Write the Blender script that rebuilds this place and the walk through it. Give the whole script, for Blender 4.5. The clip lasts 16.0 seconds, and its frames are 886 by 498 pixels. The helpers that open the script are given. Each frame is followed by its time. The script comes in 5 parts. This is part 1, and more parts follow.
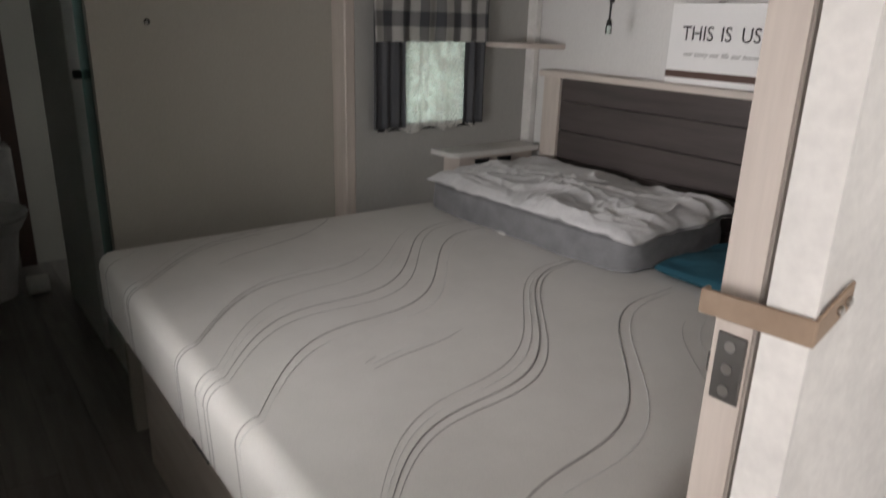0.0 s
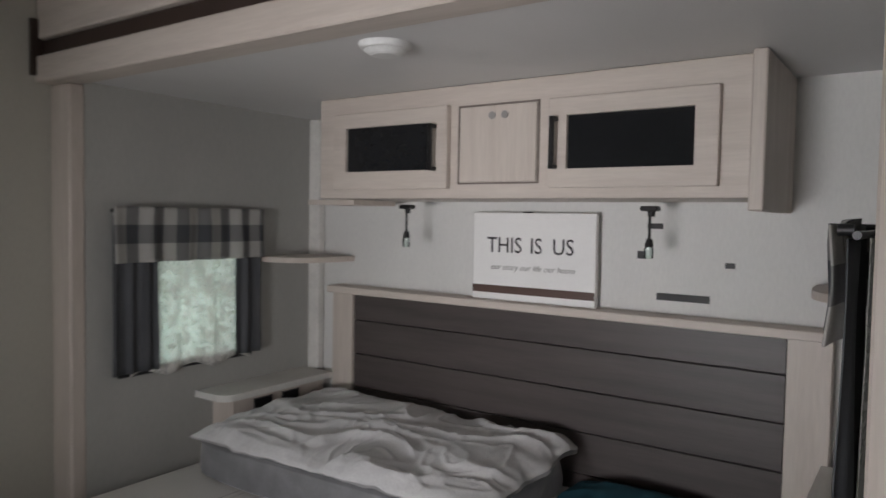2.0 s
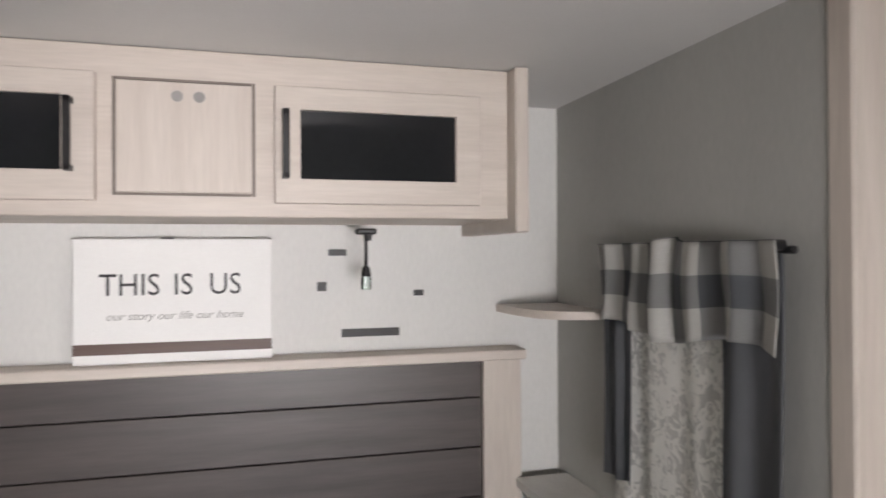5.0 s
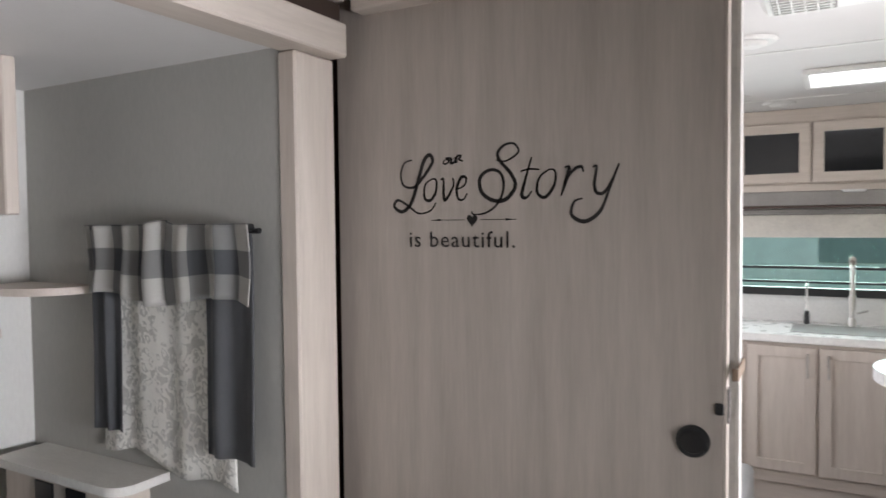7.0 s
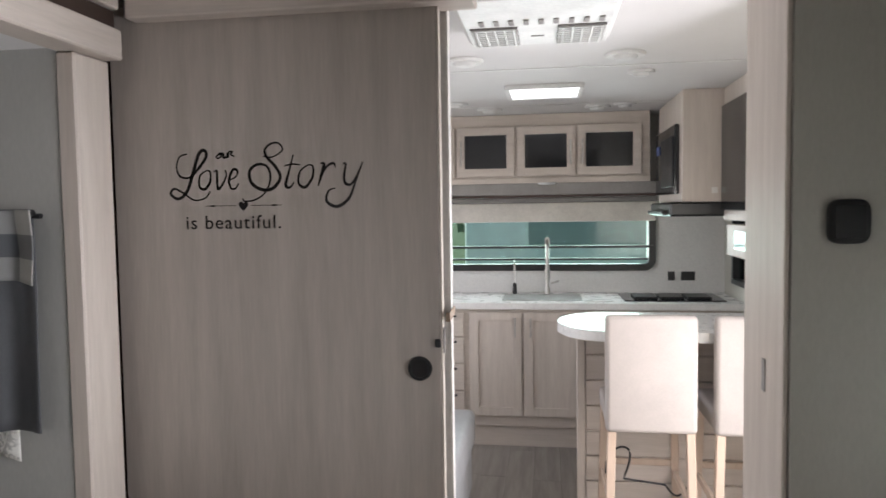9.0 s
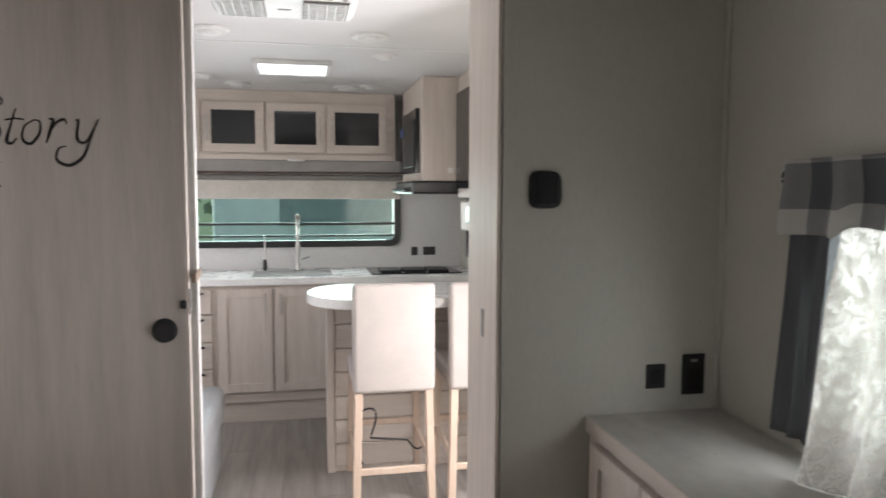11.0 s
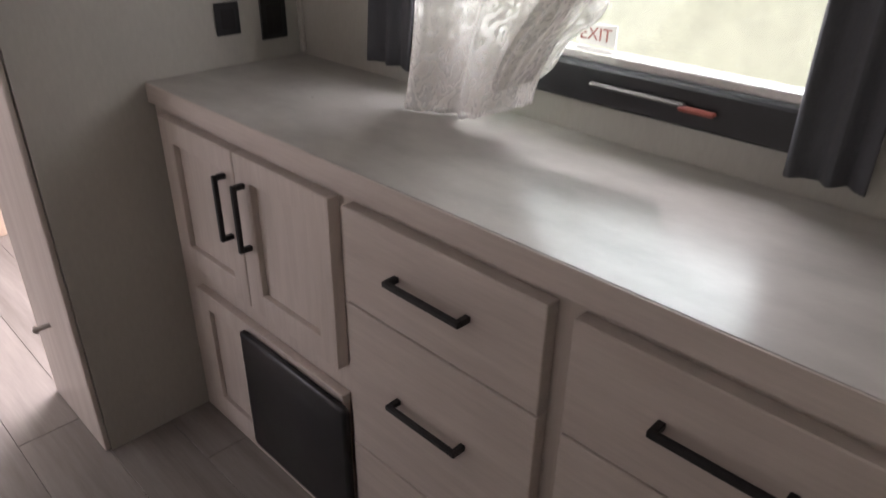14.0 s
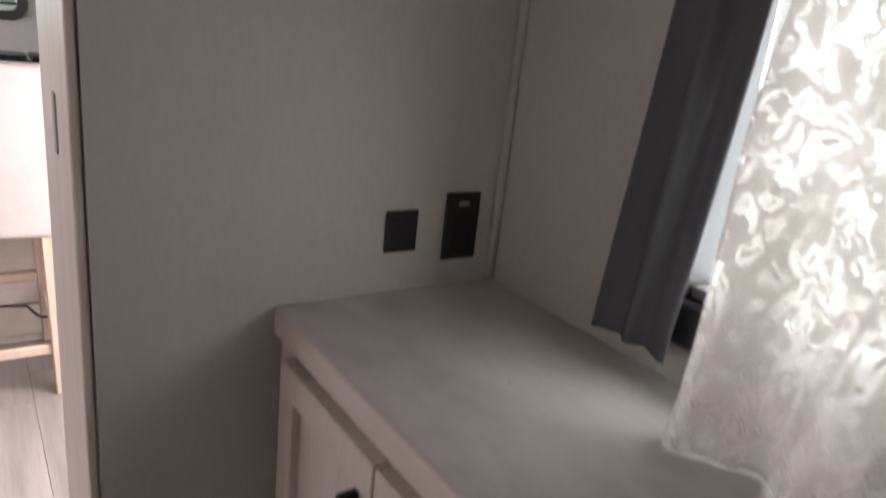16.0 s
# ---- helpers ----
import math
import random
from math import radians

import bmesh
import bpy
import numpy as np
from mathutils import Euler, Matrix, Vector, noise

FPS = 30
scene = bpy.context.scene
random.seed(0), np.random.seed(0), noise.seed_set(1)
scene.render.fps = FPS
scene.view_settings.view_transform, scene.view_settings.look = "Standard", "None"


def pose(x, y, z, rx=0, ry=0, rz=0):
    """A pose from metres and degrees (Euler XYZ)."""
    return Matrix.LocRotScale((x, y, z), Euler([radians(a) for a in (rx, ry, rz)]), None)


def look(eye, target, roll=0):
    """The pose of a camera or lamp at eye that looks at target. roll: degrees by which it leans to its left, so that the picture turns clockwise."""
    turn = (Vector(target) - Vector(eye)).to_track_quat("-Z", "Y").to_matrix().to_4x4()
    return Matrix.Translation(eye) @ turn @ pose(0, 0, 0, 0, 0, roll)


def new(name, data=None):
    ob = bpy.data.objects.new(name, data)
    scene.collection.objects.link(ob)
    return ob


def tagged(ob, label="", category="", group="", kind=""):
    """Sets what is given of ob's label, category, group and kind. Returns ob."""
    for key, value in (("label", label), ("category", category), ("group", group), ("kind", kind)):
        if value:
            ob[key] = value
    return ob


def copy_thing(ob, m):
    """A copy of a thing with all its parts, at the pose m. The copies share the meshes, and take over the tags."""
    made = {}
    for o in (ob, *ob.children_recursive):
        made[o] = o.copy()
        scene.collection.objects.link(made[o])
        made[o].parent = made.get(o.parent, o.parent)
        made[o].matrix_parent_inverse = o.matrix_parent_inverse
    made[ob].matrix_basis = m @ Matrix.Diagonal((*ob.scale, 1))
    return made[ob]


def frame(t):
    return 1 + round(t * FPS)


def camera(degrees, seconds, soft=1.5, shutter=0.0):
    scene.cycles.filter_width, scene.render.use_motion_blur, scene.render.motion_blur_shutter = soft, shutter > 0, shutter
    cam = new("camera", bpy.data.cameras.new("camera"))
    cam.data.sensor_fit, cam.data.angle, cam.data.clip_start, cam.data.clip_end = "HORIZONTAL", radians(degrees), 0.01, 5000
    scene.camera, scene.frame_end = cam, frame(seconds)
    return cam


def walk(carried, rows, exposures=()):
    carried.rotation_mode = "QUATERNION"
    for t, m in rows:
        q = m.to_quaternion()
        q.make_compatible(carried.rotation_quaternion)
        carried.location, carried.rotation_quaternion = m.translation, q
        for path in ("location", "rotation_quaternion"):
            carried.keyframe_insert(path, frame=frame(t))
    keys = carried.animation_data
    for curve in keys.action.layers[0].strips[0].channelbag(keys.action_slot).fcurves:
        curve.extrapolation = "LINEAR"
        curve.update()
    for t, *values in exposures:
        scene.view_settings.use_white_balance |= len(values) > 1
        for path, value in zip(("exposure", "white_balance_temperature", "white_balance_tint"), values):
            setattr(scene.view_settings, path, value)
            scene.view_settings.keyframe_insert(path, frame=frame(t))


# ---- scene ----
cam = camera(64.6, 16.0, soft=1.6, shutter=0.4)
PATH = [
    (0, (0.091, 0.001, 1.457), (1.235, 1.516, 0.828), 1.8),
    (0.5, (0.133, 0.062, 1.475), (1.366, 1.585, 1.075), 0.9),
    (1, (0.251, 0.169, 1.499), (1.574, 1.652, 1.28), 1.1),
    (1.5, (0.341, 0.266, 1.509), (1.786, 1.643, 1.389), 1.4),
    (2, (0.388, 0.404, 1.509), (2.028, 1.545, 1.419), 1.0),
    (2.5, (0.404, 0.554, 1.511), (2.181, 1.468, 1.42), 0.7),
    (3, (0.469, 0.646, 1.503), (2.309, 1.425, 1.406), 0.7),
    (3.2, (0.511, 0.715, 1.496), (2.385, 1.407, 1.4), 0.6),
    (5.3, (0.623, 1.248, 1.492), (2.475, 0.492, 1.507), -0.5),
    (5.5, (0.621, 1.264, 1.485), (2.405, 0.36, 1.496), -0.6),
    (6, (0.593, 1.39, 1.479), (2.055, 0.025, 1.467), -1.0),
    (6.5, (0.528, 1.471, 1.471), (1.68, -0.163, 1.438), -1.0),
    (7, (0.429, 1.525, 1.508), (1.405, -0.218, 1.432), -0.6),
    (7.5, (0.474, 1.633, 1.510), (1.238, -0.213, 1.415), -0.6),
    (8, (0.452, 1.707, 1.510), (1.044, -0.202, 1.418), -0.9),
    (8.5, (0.375, 1.814, 1.497), (0.787, -0.141, 1.398), -0.8),
    (8.7, (0.361, 1.838, 1.497), (0.723, -0.125, 1.393), -0.7),
    (10.8, (0.296, 1.957, 1.482), (-0.003, -0.012, 1.293), -0.7),
    (11, (0.329, 1.978, 1.451), (-0.07, 0.025, 1.289), 0.2),
    (11.5, (0.319, 1.988, 1.459), (-0.28, 0.089, 1.28), -0.1),
    (12, (0.312, 1.997, 1.445), (-0.516, 0.189, 1.225), 0.1),
    (12.5, (0.303, 1.985, 1.421), (-0.711, 0.287, 1.124), 0.1),
    (13, (0.274, 1.895, 1.367), (-0.925, 0.36, 0.912), 0.7),
    (13.5, (0.208, 1.73, 1.282), (-1.075, 0.381, 0.551), 1.4),
    (14, (0.165, 1.656, 1.233), (-1.101, 0.433, 0.284), 1.0),
    (14.5, (0.108, 1.487, 1.189), (-1.148, 0.319, 0.16), 1.7),
    (15, (0.071, 1.341, 1.2), (-1.186, 0.129, 0.226), 3.2),
    (15.5, (0.046, 1.264, 1.224), (-1.134, -0.133, 0.414), 4.8),
    (16, (-0.072, 1.135, 1.26), (-1.175, -0.42, 0.655), 6.3),
]
EXPOSURES = [(t, stops, 6250 if 0.8 < t < 4 else 6450 if t < 6 else 6150 if t < 10 else 6200 if t < 14 else 6420, 15 if t < 1 else 14 if t < 4 else 16 if t < 6 else 15 if t < 12 else 18 if t < 14 else 26) for t, stops in (
    (0.0, -0.65), (0.5, -0.45), (1.0, -0.45), (1.5, -0.55), (2.0, -0.75), (2.4, -0.1), (3.0, 0.05), (5.5, 0.1), (6.0, 0.25), (6.5, 0.42), (7.0, 0.32), (8.5, 0.1), (11.0, 0.15), (12.5, 0.05), (14.0, 0.1), (15.0, 0.35), (16.0, 0.15))]
walk(cam, [(t, look(eye, target, roll)) for t, eye, target, roll in PATH], EXPOSURES)
# strengths of the daylight and lamps
WIN_C, GLOW_C, WIN_A, WIN_K, SKYLIGHT, LIVING, ENTRY, SHOWER = 8.5, 9.5, 3.0, 12.0, 8.0, 16.0, 58.0, 4.0

# ---- world, sun, daylight ----
SUN_EL, SUN_AZ = radians(50), radians(107)
world = bpy.data.worlds.new("sky")
scene.world = world
world.use_nodes = True
_n = world.node_tree.nodes
_sky = _n.new("ShaderNodeTexSky")
_sky.sky_type, _sky.sun_disc, _sky.sun_elevation, _sky.sun_rotation = "NISHITA", False, SUN_EL, SUN_AZ
world.node_tree.links.new(_sky.outputs[0], _n["Background"].inputs[0])
_n["Background"].inputs[1].default_value = 0.15


def lamp(name, kind, m, energy, colour=(1, 1, 1), **more):
    data = bpy.data.lights.new(name, kind)
    data.energy, data.color = energy, colour
    if kind == "SUN":
        data.angle = more["angle"]
    if kind == "AREA":
        data.shape, data.size, data.size_y = "RECTANGLE", more["size"], more["size_y"]
    if kind == "POINT":
        data.shadow_soft_size = more["soft"]
    ob = new(name, data)
    ob.matrix_world = m
    return ob


lamp("sun", "SUN", look((8, -2.5, 10), (0, 0, 0)), 5.0, (1, 0.96, 0.9), angle=radians(12))
# daylight in the window openings
lamp("window_light_dresser", "AREA", look((-0.655, 1.03, 1.19), (2.2, 1.24, 1.36)), WIN_C, (1.0, 0.985, 0.965), size=0.60, size_y=0.32).data.spread = radians(72)
lamp("window_glow_dresser", "AREA", look((-0.90, 1.0, 1.18), (1, 1.0, 1.0)), GLOW_C, (0.98, 1.0, 0.99), size=0.74, size_y=0.44)
lamp("window_light_bed", "AREA", look((1.74, 2.42, 1.22), (1.74, 0, 1.1)), WIN_A, (0.80, 1.0, 0.94), size=0.34, size_y=0.36)
lamp("window_light_kitchen", "AREA", look((0.37, -3.08, 1.28), (0.37, 0, 1.2)), WIN_K, (0.95, 1.0, 0.97), size=1.3, size_y=0.32)
lamp("window_light_living", "AREA", look((2.38, -1.5, 1.3), (0, -1.2, 0.1)), LIVING, (1.0, 0.97, 0.94), size=1.5, size_y=0.75)
lamp("entry_door_light", "AREA", look((-0.87, -0.50, 1.05), (0.8, 0.20, 0.0)), ENTRY, (1.0, 0.96, 0.93), size=0.62, size_y=1.7)
lamp("shower_skylight_light", "AREA", look((1.0, 2.95, 2.085), (1.0, 2.95, 0)), SHOWER, (0.93, 1.0, 0.99), size=0.4, size_y=0.5)
lamp("skylight_light", "AREA", look((0.36, -1.8, 2.13), (0.36, -1.8, 0)), SKYLIGHT, (1.0, 0.97, 0.95), size=0.33, size_y=0.3)


# ---- materials ----
def material(name, base, rough=0.6, second=None, scale=8.0, stretch=(1, 1, 1), bump=0.1, fine=90.0, fine_bump=0.05,
             metal=0.0, spread=0.06, alpha=None, trans=0.0, sheen=0.0, mixlo=0.35, mixhi=0.7, coat=0.0):
    m = bpy.data.materials.new(name)
    m.use_nodes = True
    n, l = m.node_tree.nodes, m.node_tree.links
    b = n["Principled BSDF"]
    second = second or tuple(c * 0.82 for c in base)
    tc = n.new("ShaderNodeTexCoord")
    mp = n.new("ShaderNodeMapping")
    mp.inputs["Scale"].default_value = stretch
    l.new(tc.outputs["Object"], mp.inputs[0])
    oi = n.new("ShaderNodeObjectInfo")
    ad = n.new("ShaderNodeVectorMath")
    ad.operation = "ADD"
    sc = n.new("ShaderNodeVectorMath")
    sc.operation = "SCALE"
    sc.inputs[0].default_value = (7.3, 3.1, 5.7)
    l.new(oi.outputs["Random"], sc.inputs["Scale"])
    l.new(mp.outputs[0], ad.inputs[0])
    l.new(sc.outputs[0], ad.inputs[1])
    n1 = n.new("ShaderNodeTexNoise")
    n1.inputs["Scale"].default_value, n1.inputs["Detail"].default_value, n1.inputs["Roughness"].default_value = scale, 6, 0.62
    l.new(ad.outputs[0], n1.inputs["Vector"])
    n2 = n.new("ShaderNodeTexNoise")
    n2.inputs["Scale"].default_value, n2.inputs["Detail"].default_value = fine, 3
    l.new(ad.outputs[0], n2.inputs["Vector"])
    r = n.new("ShaderNodeMapRange")
    r.inputs["From Min"].default_value, r.inputs["From Max"].default_value = mixlo, mixhi
    l.new(n1.outputs["Fac"], r.inputs["Value"])
    mix = n.new("ShaderNodeMix")
    mix.data_type = "RGBA"
    mix.inputs["A"].default_value, mix.inputs["B"].default_value = (*base, 1), (*second, 1)
    l.new(r.outputs[0], mix.inputs["Factor"])
    hsv = n.new("ShaderNodeHueSaturation")
    v = n.new("ShaderNodeMapRange")
    v.inputs["From Min"].default_value, v.inputs["From Max"].default_value = 0.25, 0.75
    v.inputs["To Min"].default_value, v.inputs["To Max"].default_value = 1 - spread, 1 + spread
    l.new(n2.outputs["Fac"], v.inputs["Value"])
    l.new(v.outputs[0], hsv.inputs["Value"])
    l.new(mix.outputs["Result"], hsv.inputs["Color"])
    l.new(hsv.outputs[0], b.inputs["Base Color"])
    rr = n.new("ShaderNodeMapRange")
    rr.inputs["To Min"].default_value, rr.inputs["To Max"].default_value = max(0.03, rough - 0.08), min(1, rough + 0.08)
    l.new(n1.outputs["Fac"], rr.inputs["Value"])
    l.new(rr.outputs[0], b.inputs["Roughness"])
    b.inputs["Metallic"].default_value = metal
    b.inputs["Sheen Weight"].default_value = sheen
    b.inputs["Transmission Weight"].default_value = trans
    b.inputs["Coat Weight"].default_value = coat
    b1 = n.new("ShaderNodeBump")
    b1.inputs["Strength"].default_value, b1.inputs["Distance"].default_value = bump, 0.004
    l.new(n1.outputs["Fac"], b1.inputs["Height"])
    b2 = n.new("ShaderNodeBump")
    b2.inputs["Strength"].default_value, b2.inputs["Distance"].default_value = fine_bump, 0.001
    l.new(n2.outputs["Fac"], b2.inputs["Height"])
    l.new(b1.outputs[0], b2.inputs["Normal"])
    l.new(b2.outputs[0], b.inputs["Normal"])
    return m


def wood(name, base, second, axis="z", rough=0.5, scale=3.0, **more):
    stretch = {"x": (0.7, 9, 9), "y": (9, 0.7, 9), "z": (9, 9, 0.7)}[axis]
    return material(name, base, rough, second, scale, stretch, 0.06, 22, 0.08, spread=0.05, **more)


M = {}
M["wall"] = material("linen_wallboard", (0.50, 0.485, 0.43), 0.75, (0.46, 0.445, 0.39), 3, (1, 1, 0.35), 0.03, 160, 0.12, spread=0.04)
# slide-out walls: sides darkened for shade, headboard wall lightened for window light
M["wall_slide"] = material("shaded_greenish_wallboard", (0.425, 0.423, 0.398), 0.72, (0.392, 0.39, 0.366), 3, (1, 1, 0.35), 0.03, 160, 0.12, spread=0.04)
M["wall_head"] = material("window_lit_wallboard", (0.68, 0.67, 0.645), 0.65, (0.63, 0.62, 0.60), 3, (1, 1, 0.35), 0.03, 160, 0.12, spread=0.04)
M["wall_kitchen"] = material("white_wallboard", (0.74, 0.73, 0.71), 0.6, (0.70, 0.69, 0.67), 4, bump=0.02)
M["ceiling"] = material("ceiling_board", (0.69, 0.68, 0.67), 0.55, (0.65, 0.64, 0.63), 2, bump=0.03, fine=200, fine_bump=0.06, spread=0.02)
M["floor"] = wood("vinyl_plank", (0.30, 0.275, 0.25), (0.19, 0.172, 0.155), "y", 0.38, 2.2)
M["joint"] = material("floor_joint", (0.10, 0.09, 0.08), 0.8)
M["wood_x"] = wood("whitewashed_oak_x", (0.60, 0.535, 0.475), (0.52, 0.455, 0.40), "x")
M["wood_y"] = wood("whitewashed_oak_y", (0.60, 0.535, 0.475), (0.52, 0.455, 0.40), "y")
M["wood_z"] = wood("whitewashed_oak_z", (0.60, 0.535, 0.475), (0.52, 0.455, 0.40), "z")
M["door"] = wood("greyed_oak_door", (0.47, 0.42, 0.375), (0.39, 0.345, 0.305), "z", 0.5, 2.6)
M["dark_wood"] = wood("umber_plank", (0.085, 0.070, 0.066), (0.055, 0.045, 0.043), "y", 0.45, 3)
M["dark_strip"] = material("dark_umber_trim", (0.045, 0.028, 0.022), 0.4)
M["laminate"] = material("grey_laminate", (0.50, 0.48, 0.437), 0.31, (0.36, 0.344, 0.312), 6.0, (1.8, 0.9, 1), 0.0, 14, 0.0, spread=0.06, mixlo=0.30, mixhi=0.74)
M["black"] = material("black_metal", (0.018, 0.017, 0.017), 0.42, metal=0.3, bump=0.02)
M["plastic"] = material("black_plastic", (0.014, 0.014, 0.015), 0.35, bump=0.02)
M["white_plastic"] = material("white_plastic", (0.78, 0.78, 0.76), 0.4, bump=0.02)
M["paint"] = material("white_paint", (0.78, 0.76, 0.72), 0.5, bump=0.03)
M["vent_dark"] = material("shaded_vent", (0.16, 0.15, 0.14), 0.7)
M["pale_top"] = material("pale_laminate", (0.68, 0.67, 0.635), 0.45, (0.62, 0.605, 0.57), 5, (1, 3, 1), 0.02)
M["bead"] = material("taupe_bead", (0.20, 0.165, 0.14), 0.6)
M["gasket"] = material("grey_gasket", (0.30, 0.285, 0.27), 0.6)
M["nickel"] = material("brushed_nickel", (0.55, 0.53, 0.50), 0.32, metal=1.0, scale=30, bump=0.03)
M["steel"] = material("dull_steel", (0.20, 0.19, 0.18), 0.4, metal=0.9, bump=0.02)
M["mattress"] = material("quilted_knit", (0.72, 0.70, 0.66), 0.85, (0.66, 0.64, 0.60), 5, bump=0.15, fine=380, fine_bump=0.5, sheen=0.2)
# embossed seams: taupe paints the crease shade, white the lit ridges
M["stitch"] = material("seam_shade", (0.45, 0.43, 0.41), 0.8, fine=300, fine_bump=0.3)
M["stitch_light"] = material("seam_ridge_light", (0.80, 0.79, 0.76), 0.8, fine=300, fine_bump=0.3)
M["plush_grey"] = material("grey_plush", (0.19, 0.19, 0.195), 0.9, (0.13, 0.13, 0.135), 14, bump=0.3, fine=260, fine_bump=0.6, sheen=0.4)
M["plush_white"] = material("white_fleece", (0.60, 0.595, 0.59), 0.95, (0.50, 0.495, 0.49), 9, bump=0.5, fine=160, fine_bump=0.8, sheen=0.4)
M["teal"] = material("teal_fabric", (0.012, 0.085, 0.12), 0.85, (0.008, 0.06, 0.09), 10, bump=0.2, fine=300, fine_bump=0.4)
M["curtain"] = material("charcoal_cloth", (0.085, 0.088, 0.095), 0.85, (0.065, 0.068, 0.074), 12, (1, 1, 0.3), 0.1, 400, 0.3)
M["white_top"] = material("white_worktop", (0.80, 0.79, 0.77), 0.28, (0.74, 0.73, 0.71), 10, bump=0.01)
M["upholstery"] = material("cream_leatherette", (0.47, 0.425, 0.39), 0.6, (0.42, 0.38, 0.35), 8, bump=0.08, fine=200, fine_bump=0.15)
M["leg"] = wood("beech_leg", (0.58, 0.46, 0.36), (0.50, 0.38, 0.29), "z")
M["sofa"] = material("grey_vinyl", (0.34, 0.345, 0.35), 0.45, (0.30, 0.305, 0.31), 8, bump=0.08)
M["porcelain"] = material("porcelain", (0.72, 0.71, 0.69), 0.15, bump=0.0, fine_bump=0.0)
M["strap"] = material("tan_leather", (0.33, 0.24, 0.17), 0.55, (0.27, 0.19, 0.13), 20, bump=0.1)
M["ink"] = material("dark_vinyl_lettering", (0.012, 0.010, 0.010), 0.5)
M["canvas"] = material("white_canvas", (0.84, 0.83, 0.81), 0.7, (0.81, 0.80, 0.78), 6, bump=0.05, fine=600, fine_bump=0.3)
M["band"] = wood("brown_band", (0.11, 0.065, 0.05), (0.075, 0.042, 0.032), "y")
M["shade_cloth"] = material("cream_shade", (0.74, 0.70, 0.64), 0.8, bump=0.05)
M["red"] = material("red_plastic", (0.28, 0.07, 0.05), 0.4)
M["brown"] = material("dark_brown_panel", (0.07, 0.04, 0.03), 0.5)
M["rv_white"] = material("trailer_white", (0.78, 0.78, 0.75), 0.4, bump=0.01)
M["rv_cream"] = material("trailer_cream", (0.80, 0.75, 0.60), 0.4, bump=0.01)
M["rv_blue"] = material("trailer_blue", (0.10, 0.14, 0.35), 0.4)
M["tread"] = material("diamond_tread", (0.70, 0.64, 0.50), 0.4, (0.48, 0.43, 0.33), 60, bump=0.6, metal=0.3)
M["grass"] = material("grass", (0.07, 0.11, 0.035), 0.9, (0.10, 0.11, 0.05), 3, bump=0.5)
M["leaf"] = material("leaf", (0.06, 0.12, 0.035), 0.7, (0.10, 0.16, 0.05), 3)
M["bark"] = material("bark", (0.10, 0.075, 0.055), 0.9, bump=0.4)
M["dark_window"] = material("dark_trailer_window", (0.28, 0.31, 0.30), 0.3, bump=0.0)


def glass(name, tint=(1, 1, 1), rough=0.0, strength=0.12):
    """Thin clear pane: mostly see-through with a mirror sheen."""
    m = bpy.data.materials.new(name)
    m.use_nodes = True
    n, l = m.node_tree.nodes, m.node_tree.links
    n.remove(n["Principled BSDF"])
    t, g, mix, fr = n.new("ShaderNodeBsdfTransparent"), n.new("ShaderNodeBsdfGlossy"), n.new("ShaderNodeMixShader"), n.new("ShaderNodeFresnel")
    t.inputs[0].default_value = (*tint, 1)
    g.inputs["Roughness"].default_value = rough
    fr.inputs[0].default_value = 1.45
    l.new(fr.outputs[0], mix.inputs[0])
    l.new(t.outputs[0], mix.inputs[1])
    l.new(g.outputs[0], mix.inputs[2])
    l.new(mix.outputs[0], n["Material Output"].inputs[0])
    return m


M["glass"] = glass("window_glass", (0.90, 0.97, 0.94))
M["green_glass"] = glass("green_tinted_glass", (0.83, 0.96, 0.90))
M["smoke"] = material("smoked_glass", (0.016, 0.017, 0.019), 0.08, (0.013, 0.014, 0.015), bump=0, fine_bump=0)
M["shower"] = glass("shower_glass", (0.42, 0.62, 0.58), 0.15)


def lit(name, colour, strength):
    m = bpy.data.materials.new(name)
    m.use_nodes = True
    b = m.node_tree.nodes["Principled BSDF"]
    b.inputs["Base Color"].default_value = (0.8, 0.8, 0.8, 1)
    b.inputs["Emission Color"].default_value = (*colour, 1)
    b.inputs["Emission Strength"].default_value = strength
    return m


M["skylight"] = lit("lit_skylight", (1, 0.99, 0.98), 2.2)


